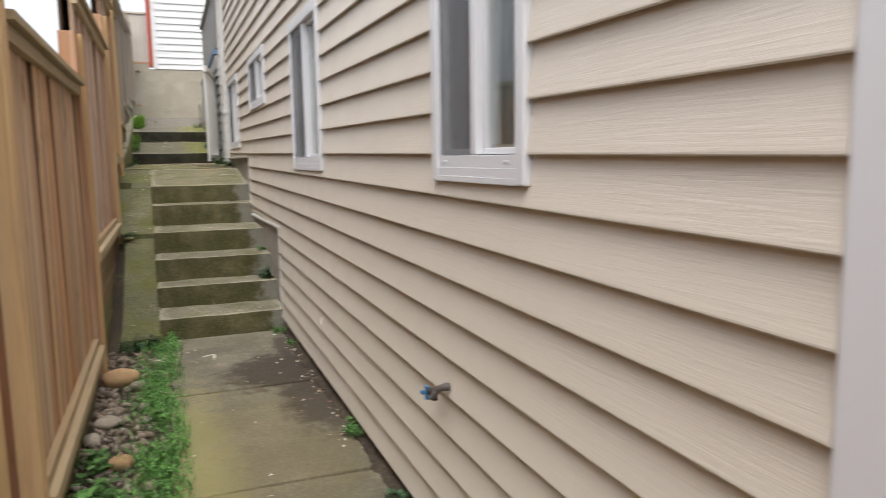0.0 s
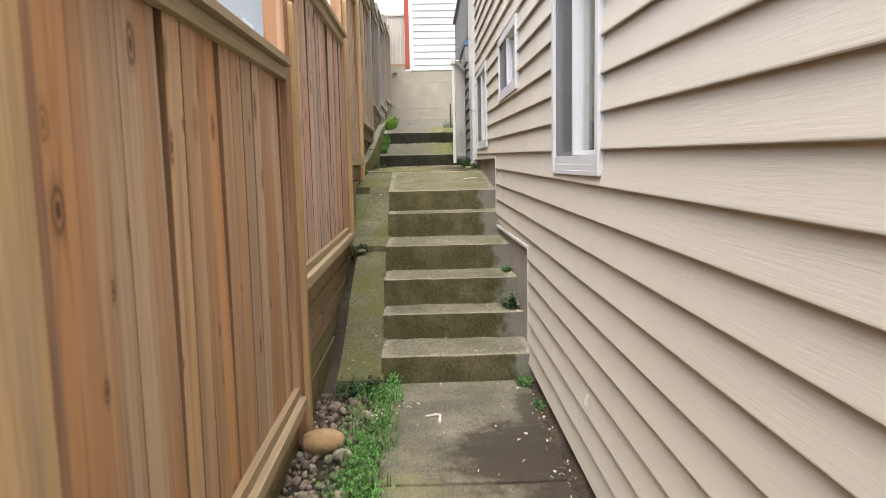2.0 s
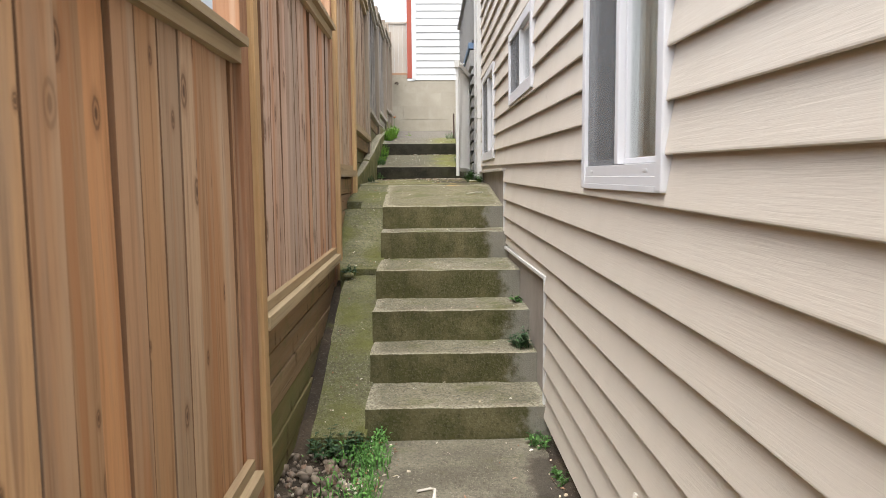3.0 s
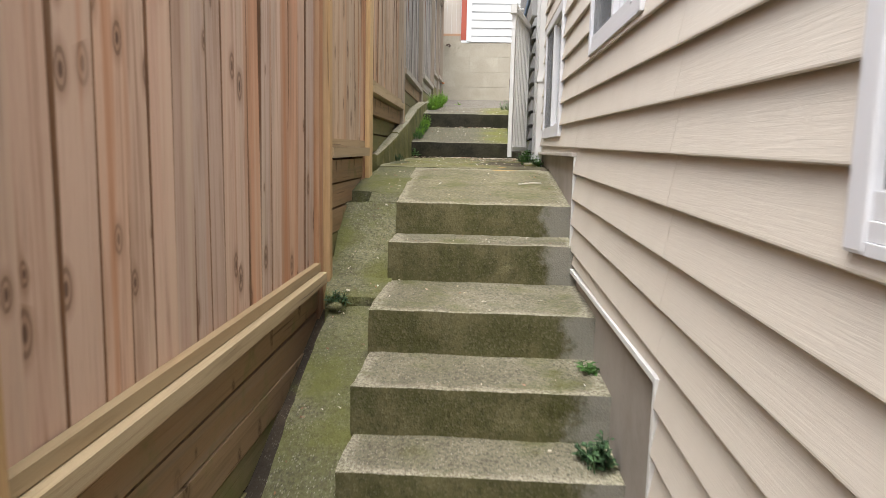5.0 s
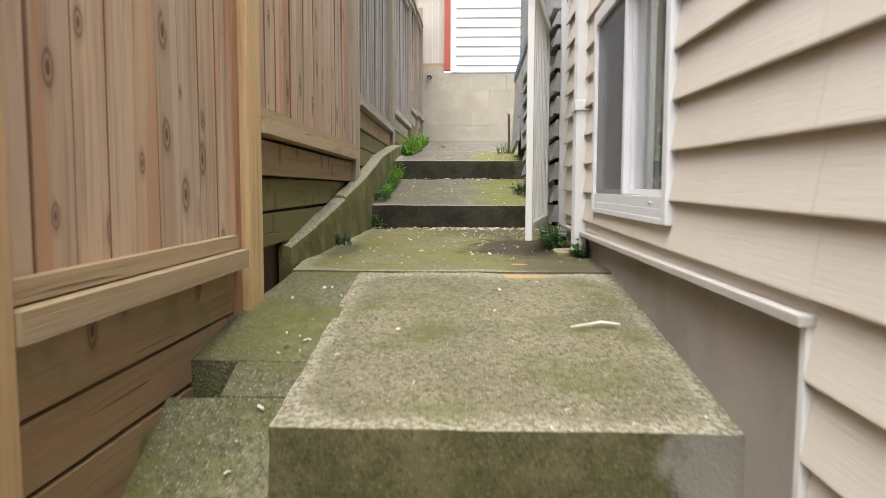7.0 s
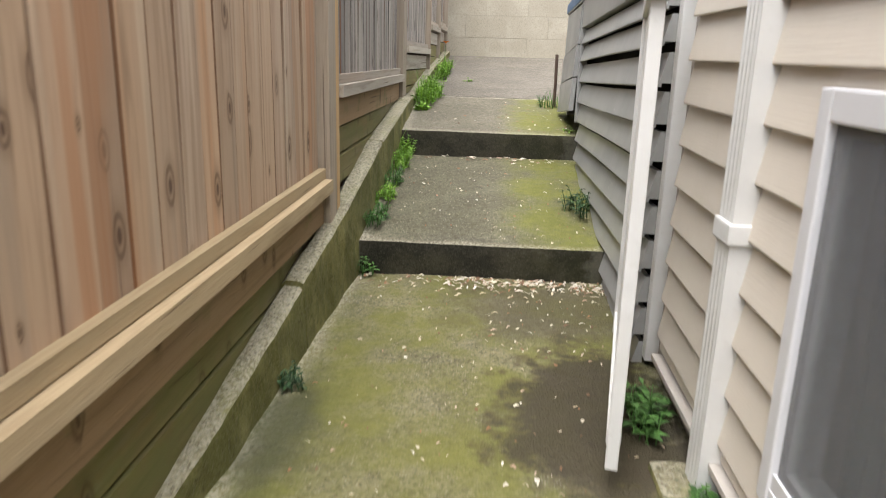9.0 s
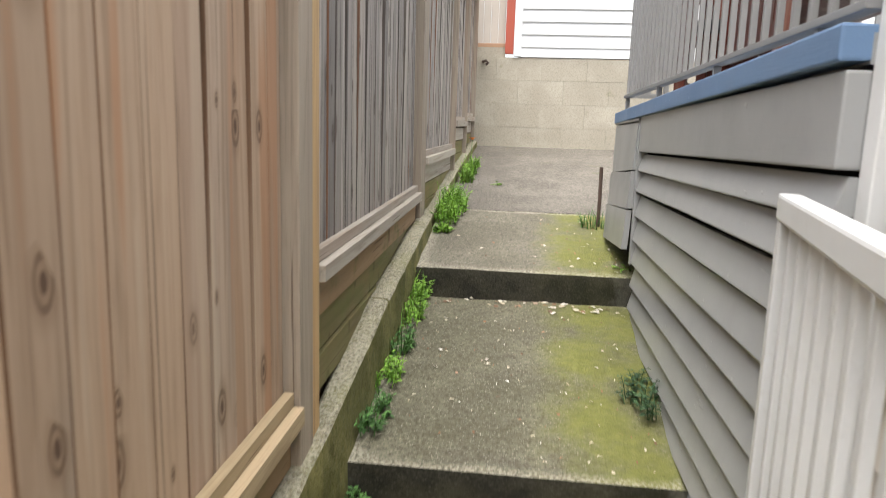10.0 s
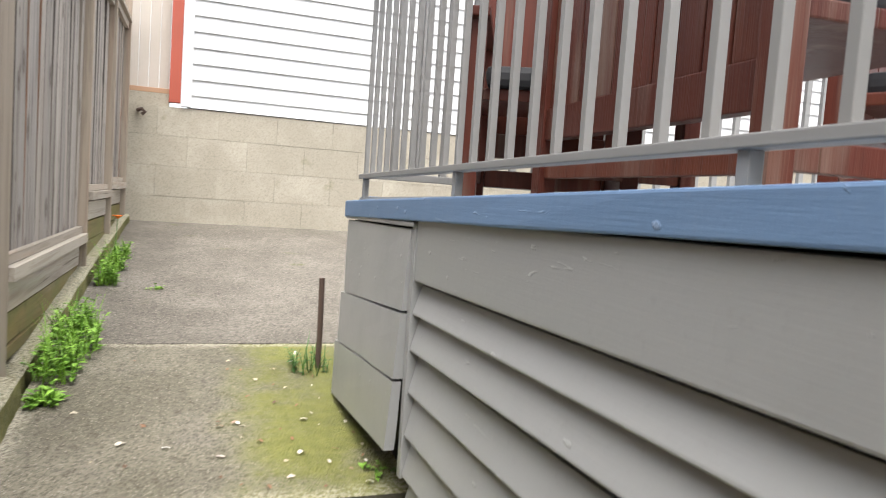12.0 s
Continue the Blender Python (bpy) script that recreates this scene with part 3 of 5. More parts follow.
# a square drain hole is left beside the fence
bm = strip([(8.635, -0.27, -0.04, 1.112), (8.78, -0.27, -0.05, 1.165)])
part("ramp_slab", worn(bm, 2, 0.004, 5.0, seed=2.0), RAMP_CON, ramp)
bm = strip([(8.785, -0.42, -0.05, 1.167), (9.2, -0.39, -0.06, 1.235), (9.755, -0.36, -0.08, 1.298)])
part("ramp_slab", worn(bm, 4, 0.007, 5.0, bevel=0.012, seed=6.0), RAMP_CON, ramp)
# the hole's depth shade is a black box set just below its rim
part("drain_hole", box(-0.46, -0.275, 8.625, 8.77, 1.0, 1.06), SHADE_BLACK, ramp, "black-painted bottom standing in for the shade in the square drain hole")

landing = root("pavement_landing", (0.3, 11, 1.3), "green-stained concrete landing slab", "path", kind="structure")
bm = strip([(9.77, -0.365, 0.97, 1.305), (10.05, -0.4, 0.97, 1.31), (11.0, -0.4, 0.98, 1.325), (12.2, -0.4, 1.0, 1.345)], 0.4)
part("slab", worn(bm, 5, 0.007, 3.0, bevel=0.01, seed=1.0), LAND_CON, landing)
bm = strip([(12.14, -0.4, 0.97, 1.516), (13.0, -0.4, 0.97, 1.63), (13.95, -0.4, 0.97, 1.74)], 0.5)
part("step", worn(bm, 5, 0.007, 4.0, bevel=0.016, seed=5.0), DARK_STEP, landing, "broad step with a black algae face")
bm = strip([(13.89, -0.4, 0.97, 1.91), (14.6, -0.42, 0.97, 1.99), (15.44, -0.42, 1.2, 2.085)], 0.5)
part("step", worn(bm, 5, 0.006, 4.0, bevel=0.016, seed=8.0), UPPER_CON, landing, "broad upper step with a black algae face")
bm = strip([(15.455, -0.42, 6.0, 2.085), (17.5, -0.44, 6.0, 2.28), (19.5, -0.45, 6.0, 2.475)], 0.4)
part("slab", worn(bm, 5, 0.006, 2.0, bevel=0.008, seed=3.0), UPPER_PLAIN, landing)

# rough kerb that carries the fence
kerb = root("kerb", (-0.36, 10, 1.3), "rough mossy concrete kerb under the fence", "kerb", kind="structure")


def kerb_stone(rows, seed):
    """A battered, round-shouldered length of kerb from rows of y, top left, top right, z."""
    bm = bmesh.new()
    rings = []
    for y, a, b, z in rows:
        w = b - a
        ring = ((a, z - 0.5), (a, z - 0.02), (a + 0.2 * w, z), (b - 0.012, z - 0.001), (b, z - 0.012), (b + 0.002, z - 0.03), (b + 0.02, z - 0.5))
        rings.append([bm.verts.new((px, y, pz)) for px, pz in ring])
    for p, q in zip(rings, rings[1:]):
        for i in range(7):
            bm.faces.new((p[i], q[i], q[(i + 1) % 7], p[(i + 1) % 7]))
    bm.faces.new(rings[0])
    bm.faces.new(rings[-1][::-1])
    return part("kerb_stone", worn(bm, 5, 0.009, 6.0, seed=float(seed)), CURB_CON, kerb)


for rows, seed in (([(9.94, -0.475, -0.415, 1.395), (10.4, -0.475, -0.395, 1.47), (11.15, -0.475, -0.388, 1.585)], 2),
                   ([(11.17, -0.475, -0.39, 1.60), (12.0, -0.48, -0.38, 1.735), (13.0, -0.5, -0.385, 1.93)], 5),
                   ([(13.01, -0.5, -0.385, 1.93), (14.2, -0.52, -0.4, 2.07), (14.72, -0.53, -0.41, 2.12)], 8),
                   ([(14.74, -0.55, -0.45, 2.05), (17.0, -0.55, -0.44, 2.33), (19.4, -0.55, -0.44, 2.54)], 11)):
    kerb_stone(rows, seed)


# ---------------------------------------------------------------- house wall
HX = 0.95  # face of the sheathing
DECK_X = 0.888
WINDOWS = [(1.78, 2.43, 1.33, 2.32), (4.24, 5.17, 1.335, 2.30), (6.52, 7.62, 1.885, 2.38), (8.84, 10.05, 1.545, 2.40)]
CORNER0, CORNER1, TOP = 0.80, 11.2, 3.85


def wall_with_holes(x0, x1, y0, y1, z0, z1, holes):
    ys = sorted({y0, y1, *[h[0] for h in holes], *[h[1] for h in holes]})
    zs = sorted({z0, z1, *[h[2] for h in holes], *[h[3] for h in holes]})
    bm = bmesh.new()
    for ya, yb in zip(ys, ys[1:]):
        for za, zb in zip(zs, zs[1:]):
            if not any(h[0] <= ya and yb <= h[1] and h[2] <= za and zb <= h[3] for h in holes):
                box(x0, x1, ya, yb, za, zb, 0, bm)
    return bm


holes = [(a + 0.03, b - 0.03, c + 0.03, d - 0.03) for a, b, c, d in WINDOWS]
wall = part("wall_east", wall_with_holes(HX, HX + 0.14, CORNER0, CORNER1, 0.0, TOP, holes), FOUND)
tagged(wall, "house side wall clad in beige lap siding", "wall", kind="structure")
tagged(part("foundation", box(0.957, 1.0, CORNER0, CORNER1 - 0.05, -0.2, 1.44, 0.0), FOUND), "taupe painted house foundation wall", "foundation", kind="structure")
tagged(part("wall_street", box(HX + 0.14, 7, CORNER0 - 0.1, CORNER0 + 0.04, 0, TOP), SIDING), "street end wall of the beige house", "wall", kind="structure")
tagged(part("wall_rear", box(HX + 0.14, 7, CORNER1 - 0.14, CORNER1, 0, TOP), SIDING), "rear wall of the beige house", "wall", kind="structure")
tagged(part("wall_far", box(7, 7.14, CORNER0, CORNER1, 0, TOP), SIDING), "far side wall of the beige house", "wall", kind="structure")
tagged(part("ceiling", box(0.88, 7.3, CORNER0 - 0.3, CORNER1 + 0.25, TOP, TOP + 0.16), WHITE), "house roof deck with white soffit", "roof", kind="structure")
tagged(part("floor", box(HX + 0.14, 7, CORNER0 + 0.04, CORNER1 - 0.14, 0.9, 1.0), PLASTER), "plain floor inside the house", "floor", kind="structure")
tagged(part("wall_inside", box(2.6, 2.7, CORNER0 + 0.04, CORNER1 - 0.14, 1.0, TOP), PLASTER), "pale inner room wall", "wall", kind="structure")
trim = part("trim_corner", box(HX - 0.035, HX + 0.06, CORNER0 - 0.12, CORNER0 + 0.085, -0.02, TOP, 0.004), WHITE)
tagged(trim, "white corner board at the street end of the house", "trim", kind="structure")
trim = part("trim_corner_rear", box(0.903, HX + 0.05, 11.16, CORNER1 + 0.018, 1.36, TOP, 0.004), WHITE_OLD)
tagged(trim, "worn white corner board at the rear of the house", "trim", kind="structure")
# flashing along the stepped lower edge of the siding
flash = root("trim_flashing", (0.93, 7, 0.8), "bent white metal flashing under the stepped siding edge", "trim", kind="structure")
part("flashing_strip", beam_y(HX - 0.034, HX - 0.004, 6.10, 8.04, 0.838, 0.812, 0.022, 0.003), WHITE_OLD, flash)
part("flashing_strip", box(HX - 0.034, HX - 0.004, 6.085, 6.108, 0.045, 0.858, 0.003), WHITE_OLD, flash)
part("flashing_strip", box(HX - 0.034, HX - 0.004, 8.025, 8.048, 0.812, 1.445, 0.003), WHITE_OLD, flash)
part("flashing_strip", beam_y(HX - 0.05, HX - 0.004, 8.02, 11.06, 1.425, 1.415, 0.02, 0.003), FLASHING, flash, "grimy pale metal strip")

# ---------------------------------------------------------------- windows
def window(name, y0, y1, z0, z1, label, split=0.5):
    """A white vinyl slider: screen on the far half, glass on the near one."""
    w = root(name, (0.93, (y0 + y1) / 2, z0), label, "window", kind="structure")
    f, d0, d1 = 0.062, HX - 0.045, HX + 0.06
    for a, b, c, d in ((y0, y0 + f - 0.012, z0, z1), (y1 - f + 0.012, y1, z0, z1), (y0 + f - 0.011, y1 - f + 0.011, z1 - f, z1)):
        part("frame", box(d0, d1, a, b, c, d, 0.006), WHITE, w)
    # grooved bottom rail with two drain covers
    for k, (za, zb) in enumerate(((0.0, 0.018), (0.0183, 0.044), (0.0443, 0.08))):
        part("window_sill", box(d0 + 0.001 + 0.003 * k, d1, y0 + f - 0.011, y1 - f + 0.011, z0 + za, z0 + zb, 0.0016), WHITE, w)
    for yy in (y0 + 0.16 * (y1 - y0), y1 - 0.16 * (y1 - y0)):
        part("drain_cover", box(d0 + 0.0045, d0 + 0.01, yy - 0.016, yy + 0.016, z0 + 0.057, z0 + 0.065, 0.002), WHITE, w)
    mid = y0 + split * (y1 - y0)
    i0, i1, j0, j1 = y0 + f + 0.002, y1 - f - 0.002, z0 + f + 0.02, z1 - f - 0.002
    part("mullion", box(d0 + 0.008, d1 - 0.012, mid - 0.019, mid + 0.019, j0, j1, 0.005), WHITE, w)
    for a, b, dep in ((i0, mid - 0.02, 0.03), (mid + 0.02, i1, 0.018)):
        s = 0.018
        sash = part("sash", box(d0 + dep, d0 + dep + 0.03, a, b, j0, j0 + s, 0.003), WHITE, w)
        for q in ((a, b, j1 - s, j1), (a, a + s, j0 + s, j1 - s), (b - s, b, j0 + s, j1 - s)):
            part("sash_bar", box(d0 + dep, d0 + dep + 0.03, *q, 0.003), WHITE, sash)
        pane = part("pane", box(d0 + dep + 0.012, d0 + dep + 0.016, a + s - 0.004, b - s + 0.004, j0 + s - 0.004, j1 - s + 0.004), GLASS, w)
        pane.visible_shadow = False
    scr = part("insect_screen", box(d0 + 0.012, d0 + 0.014, mid + 0.018, i1 + 0.002, j0, j1), SCREEN, w, "grey insect screen")
    scr.visible_shadow = False
    return w


for i, (q, lab) in enumerate(zip(WINDOWS, ("white vinyl slider window with a kitchen sill behind", "white vinyl slider window with grey screen", "small high white slider window", "wide white slider window near the downspout"))):
    window(f"window_{i + 1}", *q, lab)


def curtain(y0, y1, z0, z1, x, label):
    bm = bmesh.new()
    n = max(8, int((y1 - y0) / 0.012))
    lo, hi = [], []
    for i in range(n + 1):
        y = y0 + (y1 - y0) * i / n
        dx = 0.018 * math.sin(y * 95) + 0.008 * math.sin(y * 41)
        lo.append(bm.verts.new((x + dx * 1.2, y, z0)))
        hi.append(bm.verts.new((x + dx, y, z1)))
    for i in range(n):
        bm.faces.new((lo[i], lo[i + 1], hi[i + 1], hi[i]))
    ob = part("curtain", bm, CURTAIN, None, label, smooth=True)
    m = ob.modifiers.new("cloth", "SOLIDIFY")
    m.thickness = 0.003
    return tagged(ob, label, "curtain", "window curtains")


curtain(2.14, 2.36, 1.4, 2.3, 1.045, "pale pleated curtain hanging behind the first window")
curtain(4.32, 5.1, 1.05, 2.35, 1.05, "pale pleated curtain drawn behind the second window")
curtain(6.6, 7.6, 1.85, 2.4, 1.05, "pale pleated curtain behind the small high window")
for i in range(22):
    slat = part("blind_slat", box(1.055, 1.059, 8.9 + i * 0.055, 8.946 + i * 0.055, 1.5, 2.4), BLIND)
    tagged(slat, "upright pale blind slat behind the wide window", "blind", "blind slats")

sill = part("shelf", box(HX + 0.075, HX + 0.3, 1.75, 2.5, 1.37, 1.395, 0.004), WHITE)
tagged(sill, "white inner window shelf holding bottles", "shelf")


def bottle(x, y, z, h, r, mat, cap, label):
    t = root("bottle", (x, y, z), label, "bottle", "kitchen bottles")
    part("body", tube([(x, y, z), (x, y, z + h * 0.6), (x, y, z + h * 0.75), (x, y, z + h * 0.85)], [r, r, r * 0.8, r * 0.4], 14), mat, t, smooth=True)
    part("cap", tube([(x, y, z + h * 0.86), (x, y, z + h)], r * 0.42, 12), cap, t)


bottle(1.17, 2.3, 1.396, 0.24, 0.03, BOTTLE_Y, BOTTLE_R, "yellow plastic bottle with red cap on the sill")
bottle(1.14, 2.2, 1.396, 0.15, 0.026, WHITE, BOTTLE_R, "white plastic bottle with red cap on the sill")
bottle(1.18, 2.41, 1.396, 0.19, 0.032, BOTTLE_Y, WHITE, "squat yellow bottle with white cap on the sill")

# white scrolled window guard inside the wide window
guard = root("window_guard", (1.05, 9.2, 1.65), "white scrolled iron guard behind the wide window", "window guard")
for y in (8.98, 9.14, 9.3, 9.44):
    part("bar", box(1.03, 1.042, y - 0.006, y + 0.006, 1.64, 2.36, 0.002), WHITE, guard)
for z in (1.68, 2.3):
    part("bar", box(1.027, 1.045, 8.94, 9.48, z - 0.008, z + 0.008, 0.002), WHITE, guard)
for y in (9.06, 9.22, 9.37):
    pts = [(1.036, y + 0.055 * math.cos(a) * (1 - a / 14), 1.95 + 0.16 * math.sin(a * 0.5) * math.cos(a * 0.3)) for a in (i * 0.45 for i in range(22))]
    part("scroll", tube(pts, 0.006, 6), WHITE, guard)

# ---------------------------------------------------------------- downspout and tap
spout = root("downspout", (0.89, 10.48, 1.3), "white corrugated rectangular downspout on the siding", "downspout")
prof = []
for i in range(17):
    y = 10.34 + 0.105 * i / 16
    prof.append((0.876 + (0.004 if i % 4 in (1, 2) else 0.0015), y))
ring = [(x, y) for x, y in prof] + [(0.935, 10.445), (0.935, 10.34)]
bm = bmesh.new()
lo = [bm.verts.new((x, y, 1.305)) for x, y in ring]
hi = [bm.verts.new((x, y, TOP)) for x, y in ring]
bm.faces.new(lo), bm.faces.new(hi[::-1])
for i in range(len(ring)):
    bm.faces.new((lo[i], lo[(i + 1) % len(ring)], hi[(i + 1) % len(ring)], hi[i]))
part("pipe", bm, WHITE_OLD, spout)
for z in (2.045, 3.7):
    part("strap", box(0.868, 0.938, 10.33, 10.455, z - 0.026, z + 0.026, 0.006), WHITE_OLD, spout)
    for y in (10.312, 10.473):
        ear = part("strap_ear", box(0.925, 0.938, y - 0.024, y + 0.024, z - 0.024, z + 0.024, 0.006), WHITE_OLD, spout)
        part("screw", tube([(0.926, y, z), (0.921, y, z)], 0.006, 8), RUST, ear)
splash = part("splash_block", worn(box(0.79, 0.92, 10.33, 10.5, 1.3, 1.338), 3, 0.012, 9.0, bevel=0.012), CURB_CON)
tagged(splash, "small worn concrete pad under the downspout", "splash pad")

tap = root("garden_tap", (0.9, 2.34, 0.64), "old garden tap with a blue plastic handle on the siding", "tap")
part("pipe", tube([(0.94, 2.325, 0.642), (0.908, 2.33, 0.645), (0.885, 2.362, 0.628), (0.872, 2.395, 0.612)], [0.012, 0.014, 0.011, 0.013], 10), BRASS, tap, smooth=True)
part("flange", tube([(0.937, 2.325, 0.642), (0.927, 2.325, 0.642)], 0.024, 12), BRASS, tap)
part("spout", tube([(0.885, 2.362, 0.628), (0.88, 2.368, 0.61), (0.878, 2.37, 0.592)], [0.011, 0.012, 0.014], 10), BRASS, tap, smooth=True)
part("handle", join(box(0.858, 0.874, 2.397, 2.41, 0.582, 0.632, 0.005), box(0.845, 0.888, 2.405, 2.416, 0.6, 0.615, 0.004)), TAP_BLUE, tap, "blue plastic handle")
patch = part("foam_patch", worn(box(0.92, 0.938, 2.89, 2.925, 0.352, 0.398), 3, 0.01, 30.0, bevel=0.006, seed=3.0), FOAM)
tagged(patch, "yellow expanding foam lump plugging a siding hole", "foam patch")
patch = part("siding_damage", worn(box(0.916, 0.938, 4.43, 4.465, 0.39, 0.44), 3, 0.012, 26.0, bevel=0.006, seed=1.0), FILLER)
tagged(patch, "pale filler lump on a cracked siding board", "siding damage")


# ---------------------------------------------------------------- fence
def fence_x(y):
    """The fence line leans away from the house further up."""
    if y < 9.2:
        return -0.36
    if y < 14.7:
        return -0.36 - 0.12 * (y - 9.2) / 5.5
    return -0.475


def board_mesh(w, h, mat, name="board"):
    """A sawn board with eased front edges, standing from z = 0."""
    t, c = 0.02, 0.0022
    ring = [(-t, -w / 2), (-t, w / 2), (-c, w / 2), (0, w / 2 - c), (0, -w / 2 + c), (-c, -w / 2)]
    bm = bmesh.new()
    lo = [bm.verts.new((x, y, 0)) for x, y in ring]
    hi = [bm.verts.new((x, y, h)) for x, y in ring]
    bm.faces.new(lo[::-1]), bm.faces.new(hi)
    for i in range(6):
        bm.faces.new((lo[i], lo[(i + 1) % 6], hi[(i + 1) % 6], hi[i]))
    me = mesh_of(bm, mat, name)
    # side faces take the dark tone, so each joint reads as a shaded line
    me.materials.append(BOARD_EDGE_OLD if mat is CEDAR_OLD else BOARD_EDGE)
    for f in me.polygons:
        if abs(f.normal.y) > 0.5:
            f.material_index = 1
    return me


def fence_bay(y0, y1, rail_z, top_z, ground, boards, post, rail, plank, label, post_w=0.13, planks=True, step=0.135, cap=True, low=0.0, posts=(), back=0.0):
    """A bay: post at its far end, boards, cap rail, two base strips and planks below."""
    rng = random.Random(int(y0 * 100))
    xa, xb = fence_x(y0), fence_x(y1)
    lean = math.atan2(xa - xb, y1 - y0)
    t = root("fence_bay", (xa, y0, ground), label, "fence", "fence bays")
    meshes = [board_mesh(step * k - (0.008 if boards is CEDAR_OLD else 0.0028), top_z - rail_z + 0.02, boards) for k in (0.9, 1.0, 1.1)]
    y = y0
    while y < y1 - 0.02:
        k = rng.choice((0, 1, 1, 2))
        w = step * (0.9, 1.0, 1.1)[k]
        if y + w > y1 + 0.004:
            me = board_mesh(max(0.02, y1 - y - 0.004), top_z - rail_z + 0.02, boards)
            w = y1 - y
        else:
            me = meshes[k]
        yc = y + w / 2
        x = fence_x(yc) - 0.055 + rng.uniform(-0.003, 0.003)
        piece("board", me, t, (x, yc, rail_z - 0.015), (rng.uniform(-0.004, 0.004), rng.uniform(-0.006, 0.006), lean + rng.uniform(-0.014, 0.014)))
        y += w
    # base strips, one proud of the other
    def along(dx0, dx1, z, h, mat, name, lab="", jit=0.0):
        bm = hexa([(xa + dx0, y0, z), (xa + dx1, y0, z), (xb + dx1, y1, z + jit), (xb + dx0, y1, z + jit),
                   (xa + dx0, y0, z + h), (xa + dx1, y0, z + h), (xb + dx1, y1, z + h + jit), (xb + dx0, y1, z + h + jit)])
        worn(bm, 0, 0, bevel=0.005)
        return part(name, bm, mat, t, lab)
    along(-0.053, -0.022, rail_z, 0.042, rail, "rail")
    along(-0.09, 0.012, rail_z - 0.06, 0.056, rail, "rail")
    if cap:
        along(-0.053, -0.018, top_z - 0.06, 0.055, rail, "cap_batten")
        along(-0.11, 0.012, top_z, 0.032, rail, "cap_rail")
    if planks:
        z, n = rail_z - 0.065, 0
        while z > ground - 0.02:
            h = min(0.14, z - ground + 0.08)
            last = z - h < ground + max(0.16, low - 0.15)
            along(-0.075 - 0.012 * (n % 2) - back, -0.038 - 0.006 * (n % 2) - back * min(1, n) + rng.uniform(-0.004, 0.004), z - h, h - 0.012, PLANK_MOSS if last and n > 0 else plank, "plank", jit=rng.uniform(-0.008, 0.004))
            z -= h
            n += 1
    # added solid backing: stops light leaks, its dark colour is the gaps' shade
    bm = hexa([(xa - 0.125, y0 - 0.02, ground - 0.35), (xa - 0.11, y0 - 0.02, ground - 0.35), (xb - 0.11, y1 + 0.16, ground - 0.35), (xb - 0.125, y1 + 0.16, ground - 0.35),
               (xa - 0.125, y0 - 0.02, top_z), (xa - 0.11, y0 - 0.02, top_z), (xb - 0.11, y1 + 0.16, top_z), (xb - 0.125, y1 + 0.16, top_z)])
    part("back_boarding", bm, GAP_SHADE, t)
    # the post
    for pa, pb, mat, dx in posts or ((y1 + 0.004, y1 + 0.036, POST_OLD if post is POST_OLD else POST, 0.004), (y1 + 0.038, y1 + post_w, post, -0.018)):
        part("post", box(xb - 0.12, xb + dx, pa, pb, ground - 0.12 + low, top_z + 0.33, 0.006), mat, t)
    return t


fence_bay(-2.6, -0.4, 0.26, 1.88, 0.0, CEDAR, POST, RAIL, PLANK, "brown cedar board fence bay beside the street end", planks=True)
fence_bay(-0.26, 1.62, 0.26, 1.88, 0.0, CEDAR, POST, RAIL, PLANK, "brown cedar board fence bay with wide boards", step=0.17)
near_bay = fence_bay(1.75, 2.085, 0.02, 1.98, 0.0, CEDAR, POST, RAIL, PLANK, "narrow bay of wide orange cedar boards beside a rough post", planks=False, step=0.14, cap=False,
          posts=((2.205, 2.36, POST, -0.012),))
fence_bay(2.365, 2.55, 0.02, 1.93, 0.0, CEDAR, POST_RED, RAIL, PLANK, "narrow cedar strip between doubled posts", planks=False, step=0.092,
          posts=((2.555, 2.71, RED_STRIP, -0.06), (2.712, 2.81, POST, 0.006), (2.812, 2.912, POST_RED, -0.03)))
fence_bay(2.92, 5.15, 0.235, 1.87, 0.0, CEDAR, POST_RED, RAIL, PLANK, "brown cedar board fence bay above the gravel strip",
          posts=((5.153, 5.268, POST_RED, -0.02), (5.27, 5.345, POST, 0.004)))
fence_bay(5.35, 7.80, 0.81, 2.46, 0.05, CEDAR_PINK, POST_RED, RAIL, PLANK, "pinkish brown cedar board fence bay beside the steps", low=0.35,
          posts=((7.803, 7.898, POST_RED, -0.03), (7.9, 7.968, POST, 0.004)))
fence_bay(7.97, 9.14, 1.45, 3.08, 0.66, CEDAR_PALE, POST, RAIL, PLANK, "short cedar fence bay above the drain hole", low=0.44,
          posts=((9.143, 9.2, POST_RED, -0.03), (9.202, 9.345, POST, 0.0)))
fence_bay(9.36, 11.74, 1.90, 3.5, 1.45, CEDAR_PALE, POST_OLD, RAIL, PLANK, "pale cedar fence bay above the mossy kerb", low=0.2, back=0.03, posts=((11.75, 11.885, POST_OLD, -0.004), (11.887, 11.985, POST, -0.012)))
fence_bay(11.99, 14.6, 2.30, 3.9, 1.85, CEDAR_OLD, POST_OLD, RAIL_OLD, PLANK, "grey weathered fence bay beside the upper step", step=0.1, low=0.2, posts=((14.605, 14.82, POST_OLD, -0.002),))
fence_bay(14.84, 16.8, 2.53, 4.15, 2.2, CEDAR_OLD, POST_OLD, RAIL_OLD, RAIL_OLD, "grey weathered fence bay above the weeds", step=0.11)
fence_bay(16.97, 18.1, 2.80, 4.35, 2.4, CEDAR_OLD, POST_OLD, RAIL_OLD, RAIL_OLD, "grey weathered fence bay near the block wall", step=0.11)
